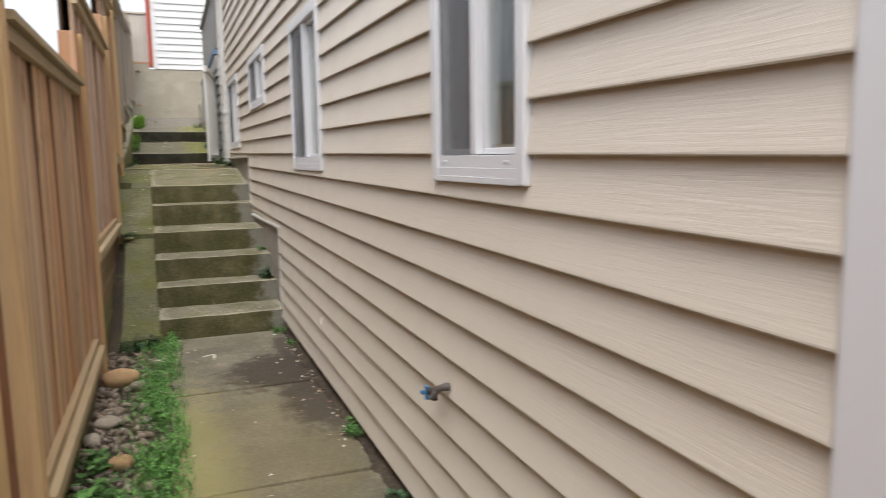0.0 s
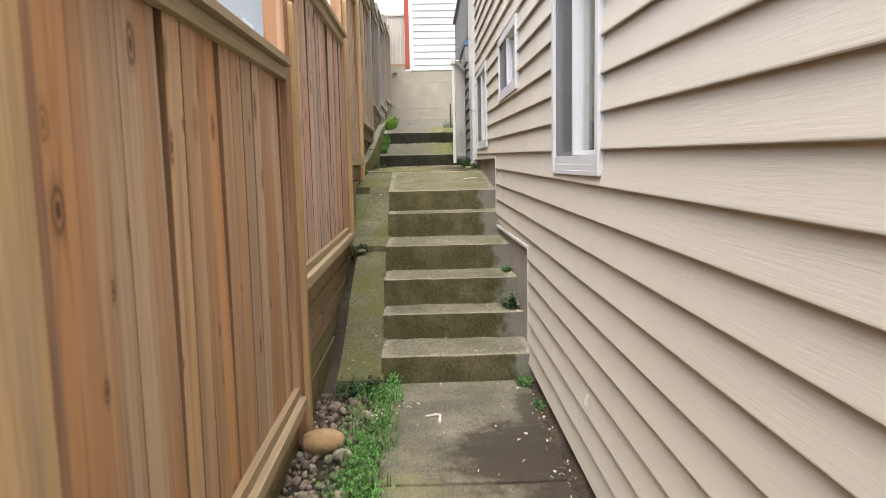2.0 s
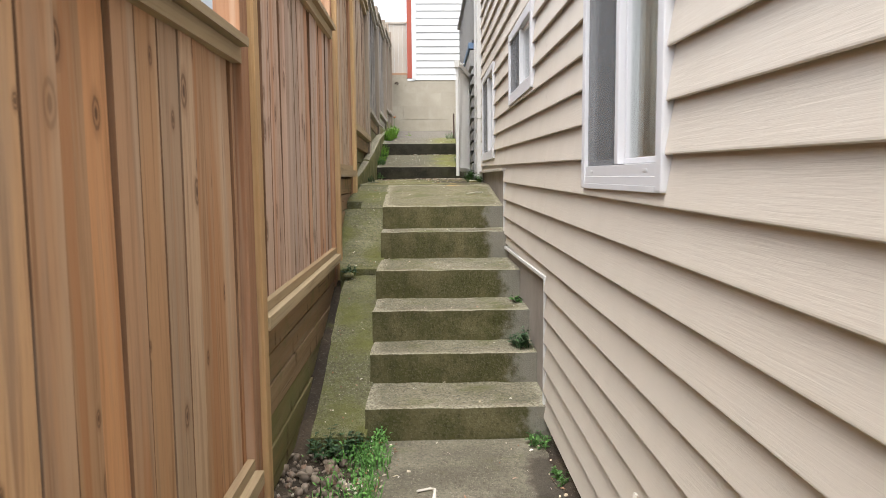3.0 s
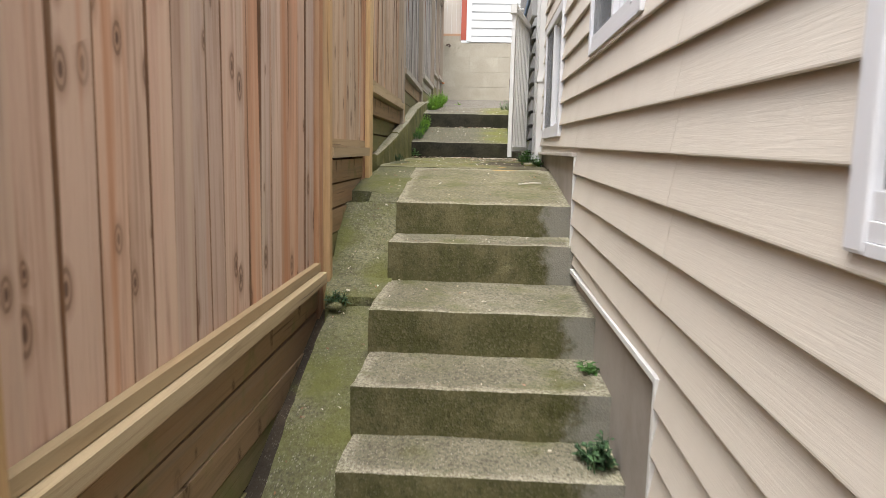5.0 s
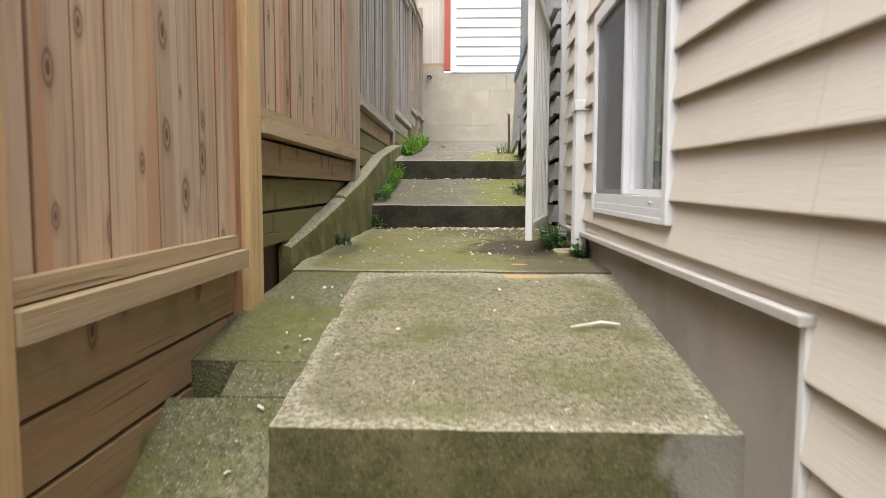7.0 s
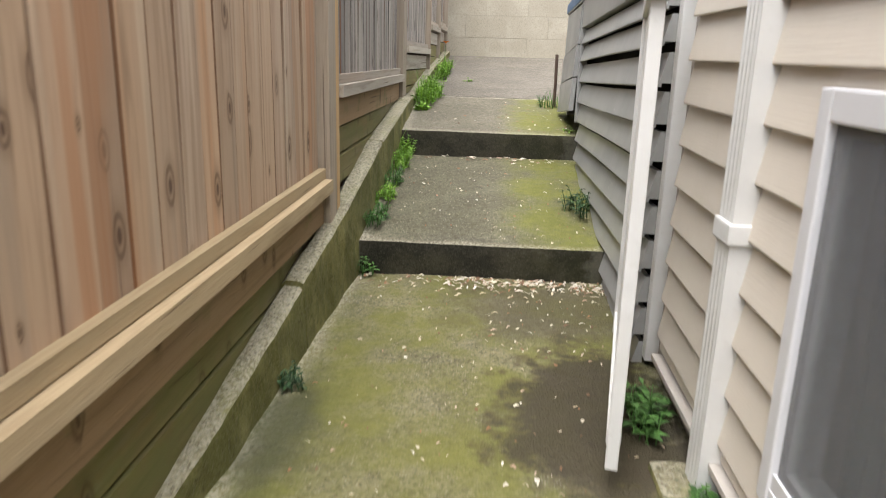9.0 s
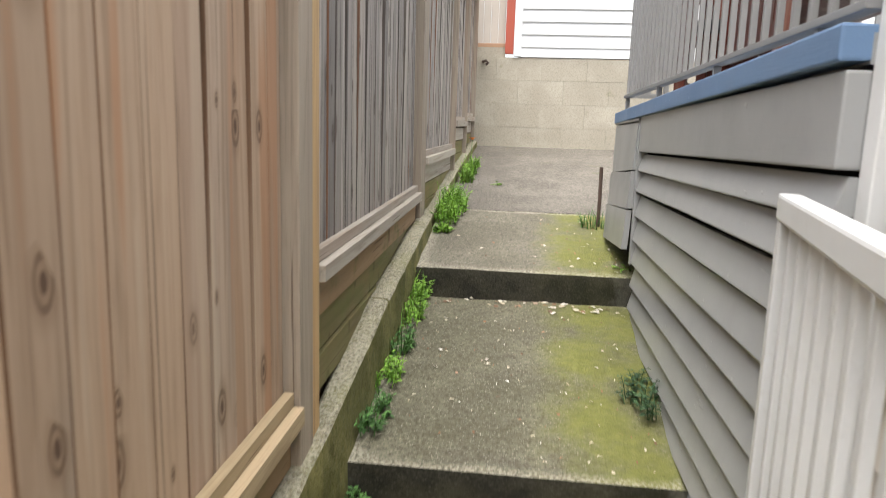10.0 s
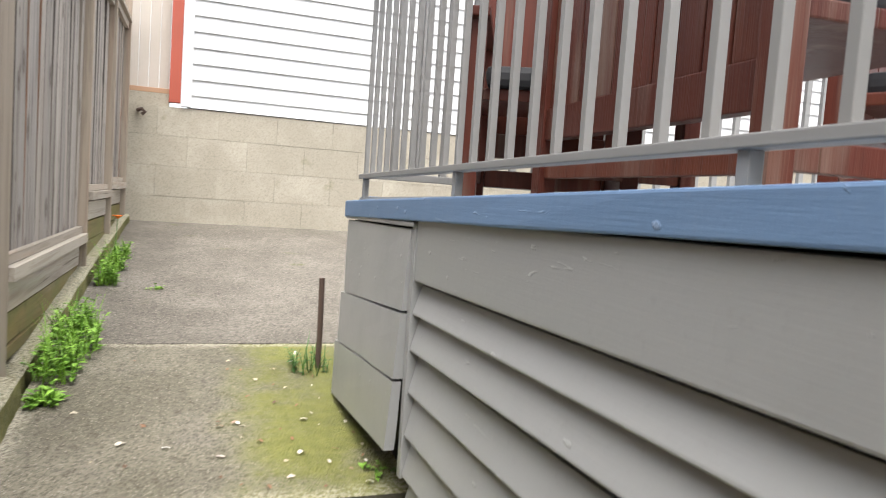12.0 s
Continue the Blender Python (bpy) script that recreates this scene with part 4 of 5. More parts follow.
fence_bay(18.25, 19.28, 2.86, 4.4, 2.5, CEDAR_OLD, POST_OLD, RAIL_OLD, RAIL_OLD, "last grey weathered fence bay at the block wall", step=0.11)

# rough battens nailed to the near bay
part("batten", worn(box(-0.42, -0.352, 2.09, 2.2, 1.065, 2.1, 0.022), 4, 0.004, 9.0, seed=5.0), POST, near_bay, "rough timber batten with a rounded end")
part("batten", worn(box(-0.43, -0.37, 2.09, 2.2, -0.05, 1.055, 0.014), 4, 0.003, 10.0, seed=9.0), POST_OLD, near_bay, "rough lower timber batten")

# ---------------------------------------------------------------- white gate, swung open along the wall
GA, GB = Vector((0.66, 10.37, 0)), Vector((0.842, 11.40, 0))
gate = root("gate", (0.655, 10.37, 1.39), "open white metal picket gate beside the house corner", "gate")
gd = (GB - GA)
glen = gd.length
gyaw = math.atan2(-gd.x, gd.y)
gm = Matrix.Translation((GA.x, GA.y, 1.39)) @ Matrix.Rotation(gyaw, 4, "Z")


def gate_part(name, bm, lab="", parent=None):
    bm.transform(gm)
    return part(name, bm, WHITE_OLD, parent or gate, lab)


gate_part("post", box(-0.017, 0.017, -0.02, 0.02, 0.0, 1.2, 0.004))
gate_part("post", box(-0.022, 0.022, glen - 0.05, glen - 0.006, 0.0, 1.2, 0.004))
gate_part("top_rail", box(-0.025, 0.025, -0.032, glen, 1.201, 1.262, 0.008))
gate_part("post_cap", box(-0.028, 0.028, -0.042, 0.042, 1.18, 1.266, 0.008), "chunky white end cap")
gate_part("bottom_rail", box(-0.02, 0.02, 0.024, glen - 0.052, 0.05, 0.09, 0.004))
n = 9
for i in range(n):
    y = 0.024 + (glen - 0.08) * (i + 0.5) / n
    gate_part("picket", box(-0.01, 0.01, y - 0.016, y + 0.016, 0.091, 1.2, 0.003))
latch = gate_part("latch", tube([(0.028, 0.0, 1.22), (0.05, -0.004, 1.22), (0.062, -0.005, 1.22)], [0.005, 0.005, 0.005], 8))
gate_part("latch_knob", tube([(0.0625, -0.005, 1.22), (0.066, -0.005, 1.22), (0.076, -0.005, 1.22), (0.081, -0.005, 1.22)], [0.005, 0.009, 0.009, 0.004], 10), "white ball knob", latch)
gate_part("hinge", box(-0.01, 0.06, glen - 0.004, glen + 0.02, 0.25, 0.31, 0.003))
gate_part("hinge", box(-0.01, 0.06, glen - 0.004, glen + 0.02, 1.02, 1.08, 0.003))

# ---------------------------------------------------------------- raised deck
def dz(y):
    return -0.024 * (y - 12.2)


deck = root("deck", (2.5, 13, 2.2), "raised timber deck with grey skirting and blue painted edge", "deck", kind="structure")
DX = DECK_X
Y0, Y1 = 11.22, 13.76
part("deck_floor", beam_y(DX + 0.01, 5.0, Y0, 14.8, 2.90 + dz(Y0), 2.90 + dz(14.8), 0.06, 0.0), GREY_PAINT, deck)
part("deck_edge", worn(beam_y(DX - 0.05, DX + 0.03, Y0, 14.82, 2.905 + dz(Y0), 2.87 + dz(14.82), 0.072, 0.006), 3, 0.003, 12.0), BLUE_PAINT, deck, "blue painted deck edge")
part("deck_edge", box(DX + 0.032, 5.0, 14.8, 14.84, 2.84, 2.905, 0.004), BLUE_PAINT, deck, "blue painted deck edge")
part("fascia", beam_y(DX - 0.033, DX + 0.02, Y0, 13.745, 2.694 + dz(Y0), 2.694 + dz(13.745), 0.195, 0.006), GREY_PAINT, deck)
# added solid core, painted black as the shade under the deck
part("deck_core", box(DX + 0.06, 5.0, Y0 + 0.02, 14.7, 1.2, 2.82), SHADE_BLACK, deck, "black-painted core standing in for the shade behind the skirting")
BUTTS = [2.588, 2.472, 2.334, 2.195, 2.064, 1.93, 1.80, 1.67, 1.54, 1.41, 1.28]
# gaps under the laps bare the black core, in place of lap shadow
for i, z in enumerate(BUTTS):
    top = (2.694 if i == 0 else BUTTS[i - 1]) - (0.014 if i == 0 else 0.017 + 0.005 * math.sin(i * 4.1))
    prof = [(DX - 0.027, z), (DX - 0.019, z - 0.001), (DX - 0.018, z + 0.012), (DX + 0.018, z + 0.012), (DX + 0.018, top), (DX - 0.001, top), (DX - 0.028, z + 0.008), (DX - 0.0285, z + 0.003)]
    bm = extrude_y(prof, Y0, 13.75)
    bmesh.ops.bisect_plane(bm, geom=bm.verts[:] + bm.edges[:] + bm.faces[:], plane_co=(0, 12.5, 0), plane_no=(0, 1, 0))
    for v in bm.verts:
        v.co.z += dz(v.co.y) * (1 - 0.02 * i) + (0.006 * math.sin(i * 1.7) if 12.4 < v.co.y < 12.6 else 0)
        v.co.x -= 0.002 * math.sin(i * 2.3)
    part("skirting_board", bm, GREY_PAINT, deck)
# short panels at the far corner, leaning out a little
for i, (za, zb, lean) in enumerate(((2.555, 2.815, 0.0), (2.335, 2.545, 0.016), (2.10, 2.325, 0.03))):
    x = DX - 0.038 - lean
    bm = hexa([(x - 0.014, 13.792, za), (x + 0.02, 13.792, za), (x + 0.02, 14.72, za - 0.075), (x - 0.014, 14.72, za - 0.075),
               (x, 13.792, zb), (x + 0.03, 13.792, zb), (x + 0.03, 14.78, zb - (0.02 if i == 0 else 0.075)), (x, 14.78, zb - (0.02 if i == 0 else 0.075))])
    worn(bm, 2, 0.003, 5.0, bevel=0.004, seed=float(i))
    part("corner_panel", bm, GREY_PAINT, deck)
part("corner_cap", beam_y(DX - 0.045, DX + 0.02, 13.752, 14.8, 2.825, 2.80, 0.014, 0.002), GREY_PAINT, deck)
part("corner_post", box(DX - 0.036, DX + 0.02, 13.752, 13.788, 2.02, 2.83, 0.004), GREY_PAINT, deck)
part("corner_panel", box(DX, 2.2, 14.74, 14.77, 1.9, 2.83), GREY_PAINT, deck)

rail = root("deck_railing", (0.9, 13, 2.95), "grey painted deck railing with close upright slats", "railing")
RX = 0.905


def rz(y):
    return -0.014 * (y - 12.2)


ya, yb = 11.24, 14.78
part("bottom_rail", beam_y(RX - 0.022, RX + 0.022, ya, yb, 3.016 + rz(ya), 3.016 + rz(yb), 0.02, 0.003), GREY_RAIL, rail)
part("top_rail", beam_y(RX - 0.045, RX + 0.045, ya, yb, 3.9 + rz(ya), 3.9 + rz(yb), 0.04, 0.005), GREY_RAIL, rail)
slat = mesh_of(box(-0.0095, 0.0095, -0.0095, 0.0095, 0, 0.865, 0.0025), GREY_RAIL, "slat")
y = 11.335
while y < yb - 0.03:
    piece("slat", slat, rail, (RX, y, 3.036 + rz(y)))
    y += 0.117
for y in (11.5, 12.42, 13.55, 14.72):
    part("rail_block", box(RX - 0.013, RX + 0.013, y - 0.012, y + 0.012, 2.955 + dz(y), 3.016 + rz(y), 0.003), GREY_RAIL, rail)
# return railing along the far end of the deck
part("bottom_rail", box(RX + 0.04, 5.0, 14.76, 14.82, 2.985, 3.017, 0.004), GREY_RAIL, rail)
part("top_rail", box(RX + 0.05, 5.0, 14.745, 14.835, 3.865, 3.905, 0.005), GREY_RAIL, rail)
slat_x = mesh_of(box(-0.017, 0.017, -0.012, 0.012, 0, 0.848, 0.003), GREY_RAIL, "slat")
for i in range(33):
    piece("slat", slat_x, rail, (RX + 0.14 + i * 0.118, 14.79, 3.017))


# ---------------------------------------------------------------- deck furniture
def patio_chair(at, yaw, w, back, label, cushion=True):
    """A heavy red-stained chair: panel back, seat, four legs, arms, stretchers."""
    t = root("patio_chair", at, label, "chair", "deck furniture")
    m = Matrix.Translation(at) @ Matrix.Rotation(radians(yaw), 4, "Z")

    def p(name, bm, mat=RED_WOOD, lab=""):
        bm.transform(m)
        return part(name, bm, mat, t, lab)

    d = 0.52
    for sx in (-w / 2 + 0.03, w / 2 - 0.03):
        p("leg", box(sx - 0.03, sx + 0.03, -0.03, 0.03, 0.0, back, 0.004))
        p("leg", box(sx - 0.03, sx + 0.03, d - 0.03, d + 0.03, 0.0, 0.62, 0.004))
        p("stretcher", box(sx - 0.018, sx + 0.018, 0.031, d - 0.031, 0.08, 0.14, 0.003))
        p("arm", box(sx - 0.04, sx + 0.04, -0.0, d + 0.06, 0.621, 0.655, 0.005))
    p("stretcher", box(-w / 2 + 0.061, w / 2 - 0.061, -0.015, 0.015, 0.07, 0.14, 0.003))
    p("back_rail", box(-w / 2 + 0.061, w / 2 - 0.061, -0.022, 0.022, 0.19, 0.29, 0.004))
    p("back_rail", box(-w / 2 + 0.061, w / 2 - 0.061, -0.022, 0.022, back - 0.12, back - 0.02, 0.004))
    n = max(3, int((w - 0.12) / 0.095))
    for i in range(n):
        c = -w / 2 + 0.061 + (w - 0.122) * (i + 0.5) / n
        b = (w - 0.122) / n / 2 - 0.004
        p("back_board", box(c - b, c + b, -0.012, 0.012, 0.291, back - 0.121, 0.003))
    p("seat", box(-w / 2 + 0.01, w / 2 - 0.01, 0.035, d - 0.032, 0.36, 0.4, 0.005))
    if cushion:
        c = box(-w / 2 + 0.065, w / 2 - 0.065, 0.05, d, 0.402, 0.475, 0.025)
        p("cushion", worn(c, 1, 0.006, 8.0, seed=1.0), CUSHION, "black seat cushion")
    return t


def deck_z(y):
    return 2.962 + dz(y) - 0.002


patio_chair((1.24, 13.22, deck_z(13.22)), -93, 1.08, 1.0, "wide red-stained slat-back garden seat with its back to the railing")
patio_chair((2.35, 13.5, deck_z(13.5)), 205, 0.62, 0.98, "red-stained garden chair with black cushion")
patio_chair((1.55, 14.3, deck_z(14.3)), 155, 0.6, 0.98, "red-stained garden chair with black cushion at the deck's far end")

# ---------------------------------------------------------------- far end: block wall, white house, tan panel
bw = root("wall_north", (2, 19.6, 2.4), "pale concrete block retaining wall closing the yard", "wall", kind="structure")
part("mortar_core", box(-0.6, 9.0, 19.53, 19.8, 2.2, 3.655), BLOCK_CON, bw)
blockme = {}
row_h, z = 0.31, 2.43
for r in range(4):
    h = row_h if r < 3 else 3.655 - z
    x = -0.52 - (0.3 if r % 2 else 0.0)
    while x < 8.9:
        w = 0.6
        x0, x1 = max(x, -0.52), x + w
        if x1 - x0 > 0.05 and h > 0.01:
            key = (round(x1 - x0, 3), round(h, 3))
            if key not in blockme:
                blockme[key] = mesh_of(box(-key[0] / 2 + 0.0008, key[0] / 2 - 0.0008, 0, 0.06, 0.0008, h - 0.0008, 0.0012), BLOCK_CON, "block")
            piece("block", blockme[key], bw, ((x0 + x1) / 2, 19.498 + 0.0015 * math.sin(x * 9 + r), z))
        x += w
    z += h
hook = part("wall_hook", tube([(-0.40, 19.498, 3.59), (-0.40, 19.44, 3.59), (-0.36, 19.42, 3.60), (-0.33, 19.44, 3.575), (-0.36, 19.45, 3.55)], 0.018, 8), RUST)
tagged(hook, "rusty iron eye fixed to the block wall", "wall hook")

wh = root("white_house", (4, 20, 3.66), "white lap-sided house standing on the block wall", "house")
part("wall", box(0.06, 9.0, 19.52, 22, 3.662, 7.6), WHITE_BOARD, wh)
bdm = mesh_of(extrude_x([(0.004, 0.0), (0.008, 0.0), (0.009, 0.006), (0.03, 0.006), (0.03, 0.168), (0.022, 0.168), (0.003, 0.005)], 0.0, 8.9), WHITE_BOARD, "lap_board")
part("lap_board", extrude_x([(19.487, 3.664), (19.517, 3.664), (19.517, 3.8), (19.508, 3.8)], 0.1, 9.0), WHITE_BOARD, wh)
for i in range(23):
    piece("lap_board", bdm, wh, (0.1, 19.487, 3.79 + 0.163 * i))
part("corner_board", box(0.0, 0.1, 19.47, 19.53, 3.668, 7.6, 0.004), WHITE_BOARD, wh)
part("trim_board", box(-0.115, -0.004, 19.475, 19.56, 3.70, 7.6, 0.004), RED_TRIM, wh, "red painted corner post")
part("roof", hexa([(-0.4, 19.2, 7.6), (9.4, 19.2, 7.6), (9.4, 23, 7.6), (-0.4, 23, 7.6), (-0.4, 20.6, 8.9), (9.4, 20.6, 8.9), (9.4, 21.6, 8.9), (-0.4, 21.6, 8.9)]), ROOF, wh)

tan = root("side_panel", (-0.5, 19.6, 3.66), "weathered tan timber panel beside the red post", "fence")
for i in range(5):
    part("board", box(-0.62 + i * 0.1, -0.523 + i * 0.1, 19.6, 19.62, 3.83, 4.98, 0.003), TAN_PANEL, tan)
part("base_rail", box(-0.62, -0.118, 19.57, 19.65, 3.79, 3.84, 0.005), RUST_TAN, tan, "rusty orange base rail")
part("top_rail", box(-0.64, -0.118, 19.575, 19.64, 4.98, 5.03, 0.005), TAN_PANEL, tan)
part("stub_wall", box(-0.75, -0.118, 19.56, 19.75, 3.656, 3.789), BLOCK_CON, tan)

# neighbour beyond the fence
nb = root("neighbour_house", (-4, 5, 0), "pale blue-grey neighbour house behind the cedar fence", "house")
part("wall", box(-8, -3.5, 8, 21.0, -0.05, 6.4), NEIGHBOUR, nb)
part("corner_board", box(-3.53, -3.47, 20.88, 21.03, -0.05, 6.4, 0.004), WHITE, nb)
part("roof", hexa([(-8.4, 7.6, 6.4), (-3.1, 7.6, 6.4), (-3.1, 21.4, 6.4), (-8.4, 21.4, 6.4), (-6.2, 7.6, 8.2), (-5.4, 7.6, 8.2), (-5.4, 21.4, 8.2), (-6.2, 21.4, 8.2)]), ROOF, nb)
for y in (9.2, 13.0, 17.0):
    wdw = part("window", box(-3.5, -3.46, y, y + 1.1, 3.4, 4.6, 0.004), WHITE, nb)
    part("pane", box(-3.458, -3.452, y + 0.08, y + 1.02, 3.48, 4.52), GLASS, wdw)
stake = part("stake", tube([(0.80, 15.08, 2.0), (0.803, 15.085, 2.25), (0.80, 15.09, 2.49)], 0.014, 8), RUST)
tagged(stake, "thin rusty iron stake standing in the paving", "stake")


# ---------------------------------------------------------------- stones, gravel, weeds, litter
def cobble(x, y, z, r, squash, mat, label, seed):
    bm = bmesh.new()
    bmesh.ops.create_icosphere(bm, subdivisions=3, radius=r)
    for v in bm.verts:
        k = 1 + 0.16 * noise.noise(v.co / r * 1.1 + Vector((seed, 0, 0))) + 0.04 * noise.noise(v.co / r * 3 + Vector((0, seed, 0)))
        v.co = Vector((v.co.x * squash[0], v.co.y * squash[1], v.co.z * squash[2])) * k + Vector((x, y, z + r * squash[2] * 0.75))
    tagged(part("cobble", bm, mat, None, label, smooth=True), label, "stone", "loose stones")


cobble(-0.27, 5.08, -0.03, 0.09, (1.25, 0.85, 0.72), STONE_TAN, "large smooth tan cobble on the gravel", 1)
cobble(-0.3, 4.36, -0.045, 0.062, (1.15, 0.85, 0.6), STONE_GREY, "grey cobble on the gravel strip", 2)
cobble(-0.36, 4.15, -0.05, 0.055, (0.8, 1.2, 0.55), STONE_GREY, "grey cobble on the gravel strip", 3)
cobble(-0.16, 4.98, -0.04, 0.045, (1.1, 0.8, 0.7), STONE_GREY, "small grey stone beside the tan cobble", 4)
cobble(-0.2, 3.75, -0.04, 0.05, (1.2, 0.9, 0.7), STONE_TAN, "small tan stone on the gravel strip", 5)
cobble(-0.12, 4.55, -0.04, 0.04, (1.0, 0.9, 0.7), STONE_GREY, "small grey stone on the gravel strip", 6)
cobble(-0.05, 6.0, -0.01, 0.03, (1.2, 0.9, 0.8), STONE_TAN, "small stone at the foot of the steps", 7)
cobble(-0.28, 7.66, 0.645, 0.034, (1.2, 0.8, 0.6), RAMP_CON, "mossy rubble lump at the ramp joint", 8)
cobble(0.9, 4.95, -0.02, 0.045, (0.7, 1.8, 0.5), PATH_CON, "crumbled concrete lump beside the house", 9)


def pebbles():
    rng = random.Random(5)
    bm = bmesh.new()
    for _ in range(1900):
        y = rng.uniform(2.0, 6.0)
        x = rng.uniform(-0.43, 0.03)
        r = rng.choice((0.008, 0.01, 0.012, 0.015, 0.02, 0.028)) * rng.uniform(0.8, 1.2)
        m = Matrix.Translation((x, y, -0.05 + r * 0.5)) @ Euler((rng.random() * 6, rng.random() * 6, rng.random() * 6)).to_matrix().to_4x4() @ Matrix.Diagonal((1, rng.uniform(0.7, 1), rng.uniform(0.5, 0.8), 1))
        bmesh.ops.create_icosphere(bm, subdivisions=1, radius=r, matrix=m)
    return bm


tagged(part("gravel", pebbles(), PEBBLE, None, smooth=True), "mixed brown and grey gravel along the fence", "gravel", kind="stuff")


def foot_debris():
    """A crumbling bank of soil against the wall foot."""
    bm = bmesh.new()
    rows = []
    for i in range(121):
        y = 1.2 + 4.8 * i / 120
        w = 0.045 + 0.03 * noise.noise(Vector((y * 3, 0, 5))) + 0.02 * noise.noise(Vector((y * 14, 2, 5)))
        h = 0.02 + 0.014 * noise.noise(Vector((y * 8, 7, 1)))
        rows.append([bm.verts.new((0.96, y, -0.02)), bm.verts.new((0.96, y, h + 0.012)), bm.verts.new((0.93, y, h)), bm.verts.new((0.93 - w * 0.6, y, h * 0.55)), bm.verts.new((0.93 - w, y, -0.004))])
    for a, b in zip(rows, rows[1:]):
        for q in range(4):
            bm.faces.new((a[q], a[q + 1], b[q + 1], b[q]))
    return bm


tagged(part("soil_strip", foot_debris(), SOIL, None), "dark crumbled soil along the house foot", "soil", kind="stuff")


def add_leaf(out, base, ahead, up, length, width, bend):
    """A folded, pointed leaf as two quads with a crease."""
    v, f = out
    side = ahead.cross(up).normalized()
    n = len(v)
    mid = base + ahead * length * 0.5 + up * bend * 0.6
    tip = base + ahead * length + up * bend * 0.2
    v += [base, mid + side * width / 2 + up * width * 0.18, tip, mid - side * width / 2 + up * width * 0.18, mid]
    f += [(n, n + 1, n + 4), (n + 1, n + 2, n + 4), (n, n + 4, n + 3), (n + 4, n + 2, n + 3)]


def add_blade(out, base, ahead, height, width, droop):
    v, f = out
    side = Vector((-ahead.y, ahead.x, 0)).normalized() * width / 2
    n = len(v)
    a = base + Vector((0, 0, height * 0.55)) + ahead * droop * 0.35
    b = base + Vector((0, 0, height * 0.95)) + ahead * droop
    v += [base - side, base + side, a + side * 0.8, a - side * 0.8, b]
    f += [(n, n + 1, n + 2, n + 3), (n + 3, n + 2, n + 4)]


def leaf_mesh(out, mat, name):
    me = bpy.data.meshes.new(name)
    me.from_pydata([tuple(p) for p in out[0]], [], out[1])
    me.materials.append(mat)
    return me


def weed(x, y, z, spread, height, stems, leaf, mat, label, seed, stretch=(1, 1), grass=0):
    """A weed clump: stems with leaves in pairs, uneven in height."""
    rng = random.Random(seed)
    out = ([], [])
    stalk = bmesh.new()
    for _ in range(stems):
        a, r = rng.uniform(0, 6.28), spread * math.sqrt(rng.random())
        base = Vector((x + r * math.cos(a) * stretch[0], y + r * math.sin(a) * stretch[1], z))
        h = height * rng.uniform(0.35, 1.0) * (1 - 0.4 * r / spread)
        lean = Vector((rng.uniform(-0.4, 0.4), rng.uniform(-0.4, 0.4), 1)).normalized()
        tip = base + lean * h
        tube([base - Vector((0, 0, 0.01)), base + lean * h * 0.5 + Vector((0, 0, h * 0.06)), tip], [0.0025, 0.002, 0.001], 4, stalk)
        k = max(2, int(h / (leaf * 0.55)))
        for i in range(k):
            p = base + lean * h * (i + 0.6) / k
            for _s in range(rng.choice((2, 3))):
                b = rng.uniform(0, 6.28)
                ahead = Vector((math.cos(b), math.sin(b), rng.uniform(-0.15, 0.5))).normalized()
                size = leaf * rng.uniform(0.6, 1.15) * (1.1 - 0.5 * i / k)
                add_leaf(out, p, ahead, Vector((0, 0, 1)), size, size * rng.uniform(0.45, 0.7), rng.uniform(0, 0.2) * size)
    for _ in range(grass):
        a, r = rng.uniform(0, 6.28), spread * math.sqrt(rng.random())
        b = rng.uniform(0, 6.28)
        add_blade(out, Vector((x + r * math.cos(a) * stretch[0], y + r * math.sin(a) * stretch[1], z)), Vector((math.cos(b), math.sin(b), 0)), height * rng.uniform(0.5, 1.1), 0.006, height * rng.uniform(0.2, 0.7))
    t = root("weed", (x, y, z), label, "weed", "weeds")
    tagged(adopt(new("foliage", leaf_mesh(out, mat, "foliage")), t), kind="stuff")
    tagged(part("stem", stalk, mat, t), kind="stuff")
    return t


weed(-0.17, 5.98, -0.03, 0.15, 0.17, 34, 0.05, LEAF_DARK, "dark leafy weeds at the foot of the ramp", 1, (1, 0.7))
weed(-0.3, 3.35, -0.04, 0.14, 0.15, 20, 0.085, LEAF, "broad-leaved weed against the fence base", 2, (0.7, 1.2))
weed(-0.32, 3.75, -0.04, 0.12, 0.12, 16, 0.06, LEAF, "leafy weed against the fence base", 22, (0.7, 1.2))
weed(0.88, 5.98, 0.0, 0.08, 0.1, 16, 0.035, LEAF, "small weed in the corner below the steps", 3, (0.6, 1.3))
weed(0.90, 5.5, 0.0, 0.06, 0.07, 10, 0.03, LEAF, "small weed along the house foot", 4, (0.5, 1.6))
weed(0.88, 6.66, 0.345, 0.075, 0.15, 20, 0.045, LEAF_DARK, "green weed growing on a step beside the wall", 5, (0.7, 1))
weed(0.89, 7.12, 0.545, 0.05, 0.05, 8, 0.045, LEAF, "tiny weed on a step beside the wall", 6)
weed(0.91, 3.62, 0.0, 0.07, 0.12, 12, 0.04, LEAF, "weed at the foot of the siding", 7, (0.6, 1.2))
weed(0.9, 2.85, 0.0, 0.05, 0.08, 8, 0.04, LEAF_DARK, "small weed below the tap", 8)
weed(-0.27, 7.7, 0.67, 0.06, 0.08, 18, 0.03, LEAF_DARK, "dark weed in the ramp joint", 9)
weed(-0.335, 10.85, 1.33, 0.07, 0.11, 14, 0.026, LEAF_DARK, "dark weed at the kerb foot", 10, (0.8, 1.1))
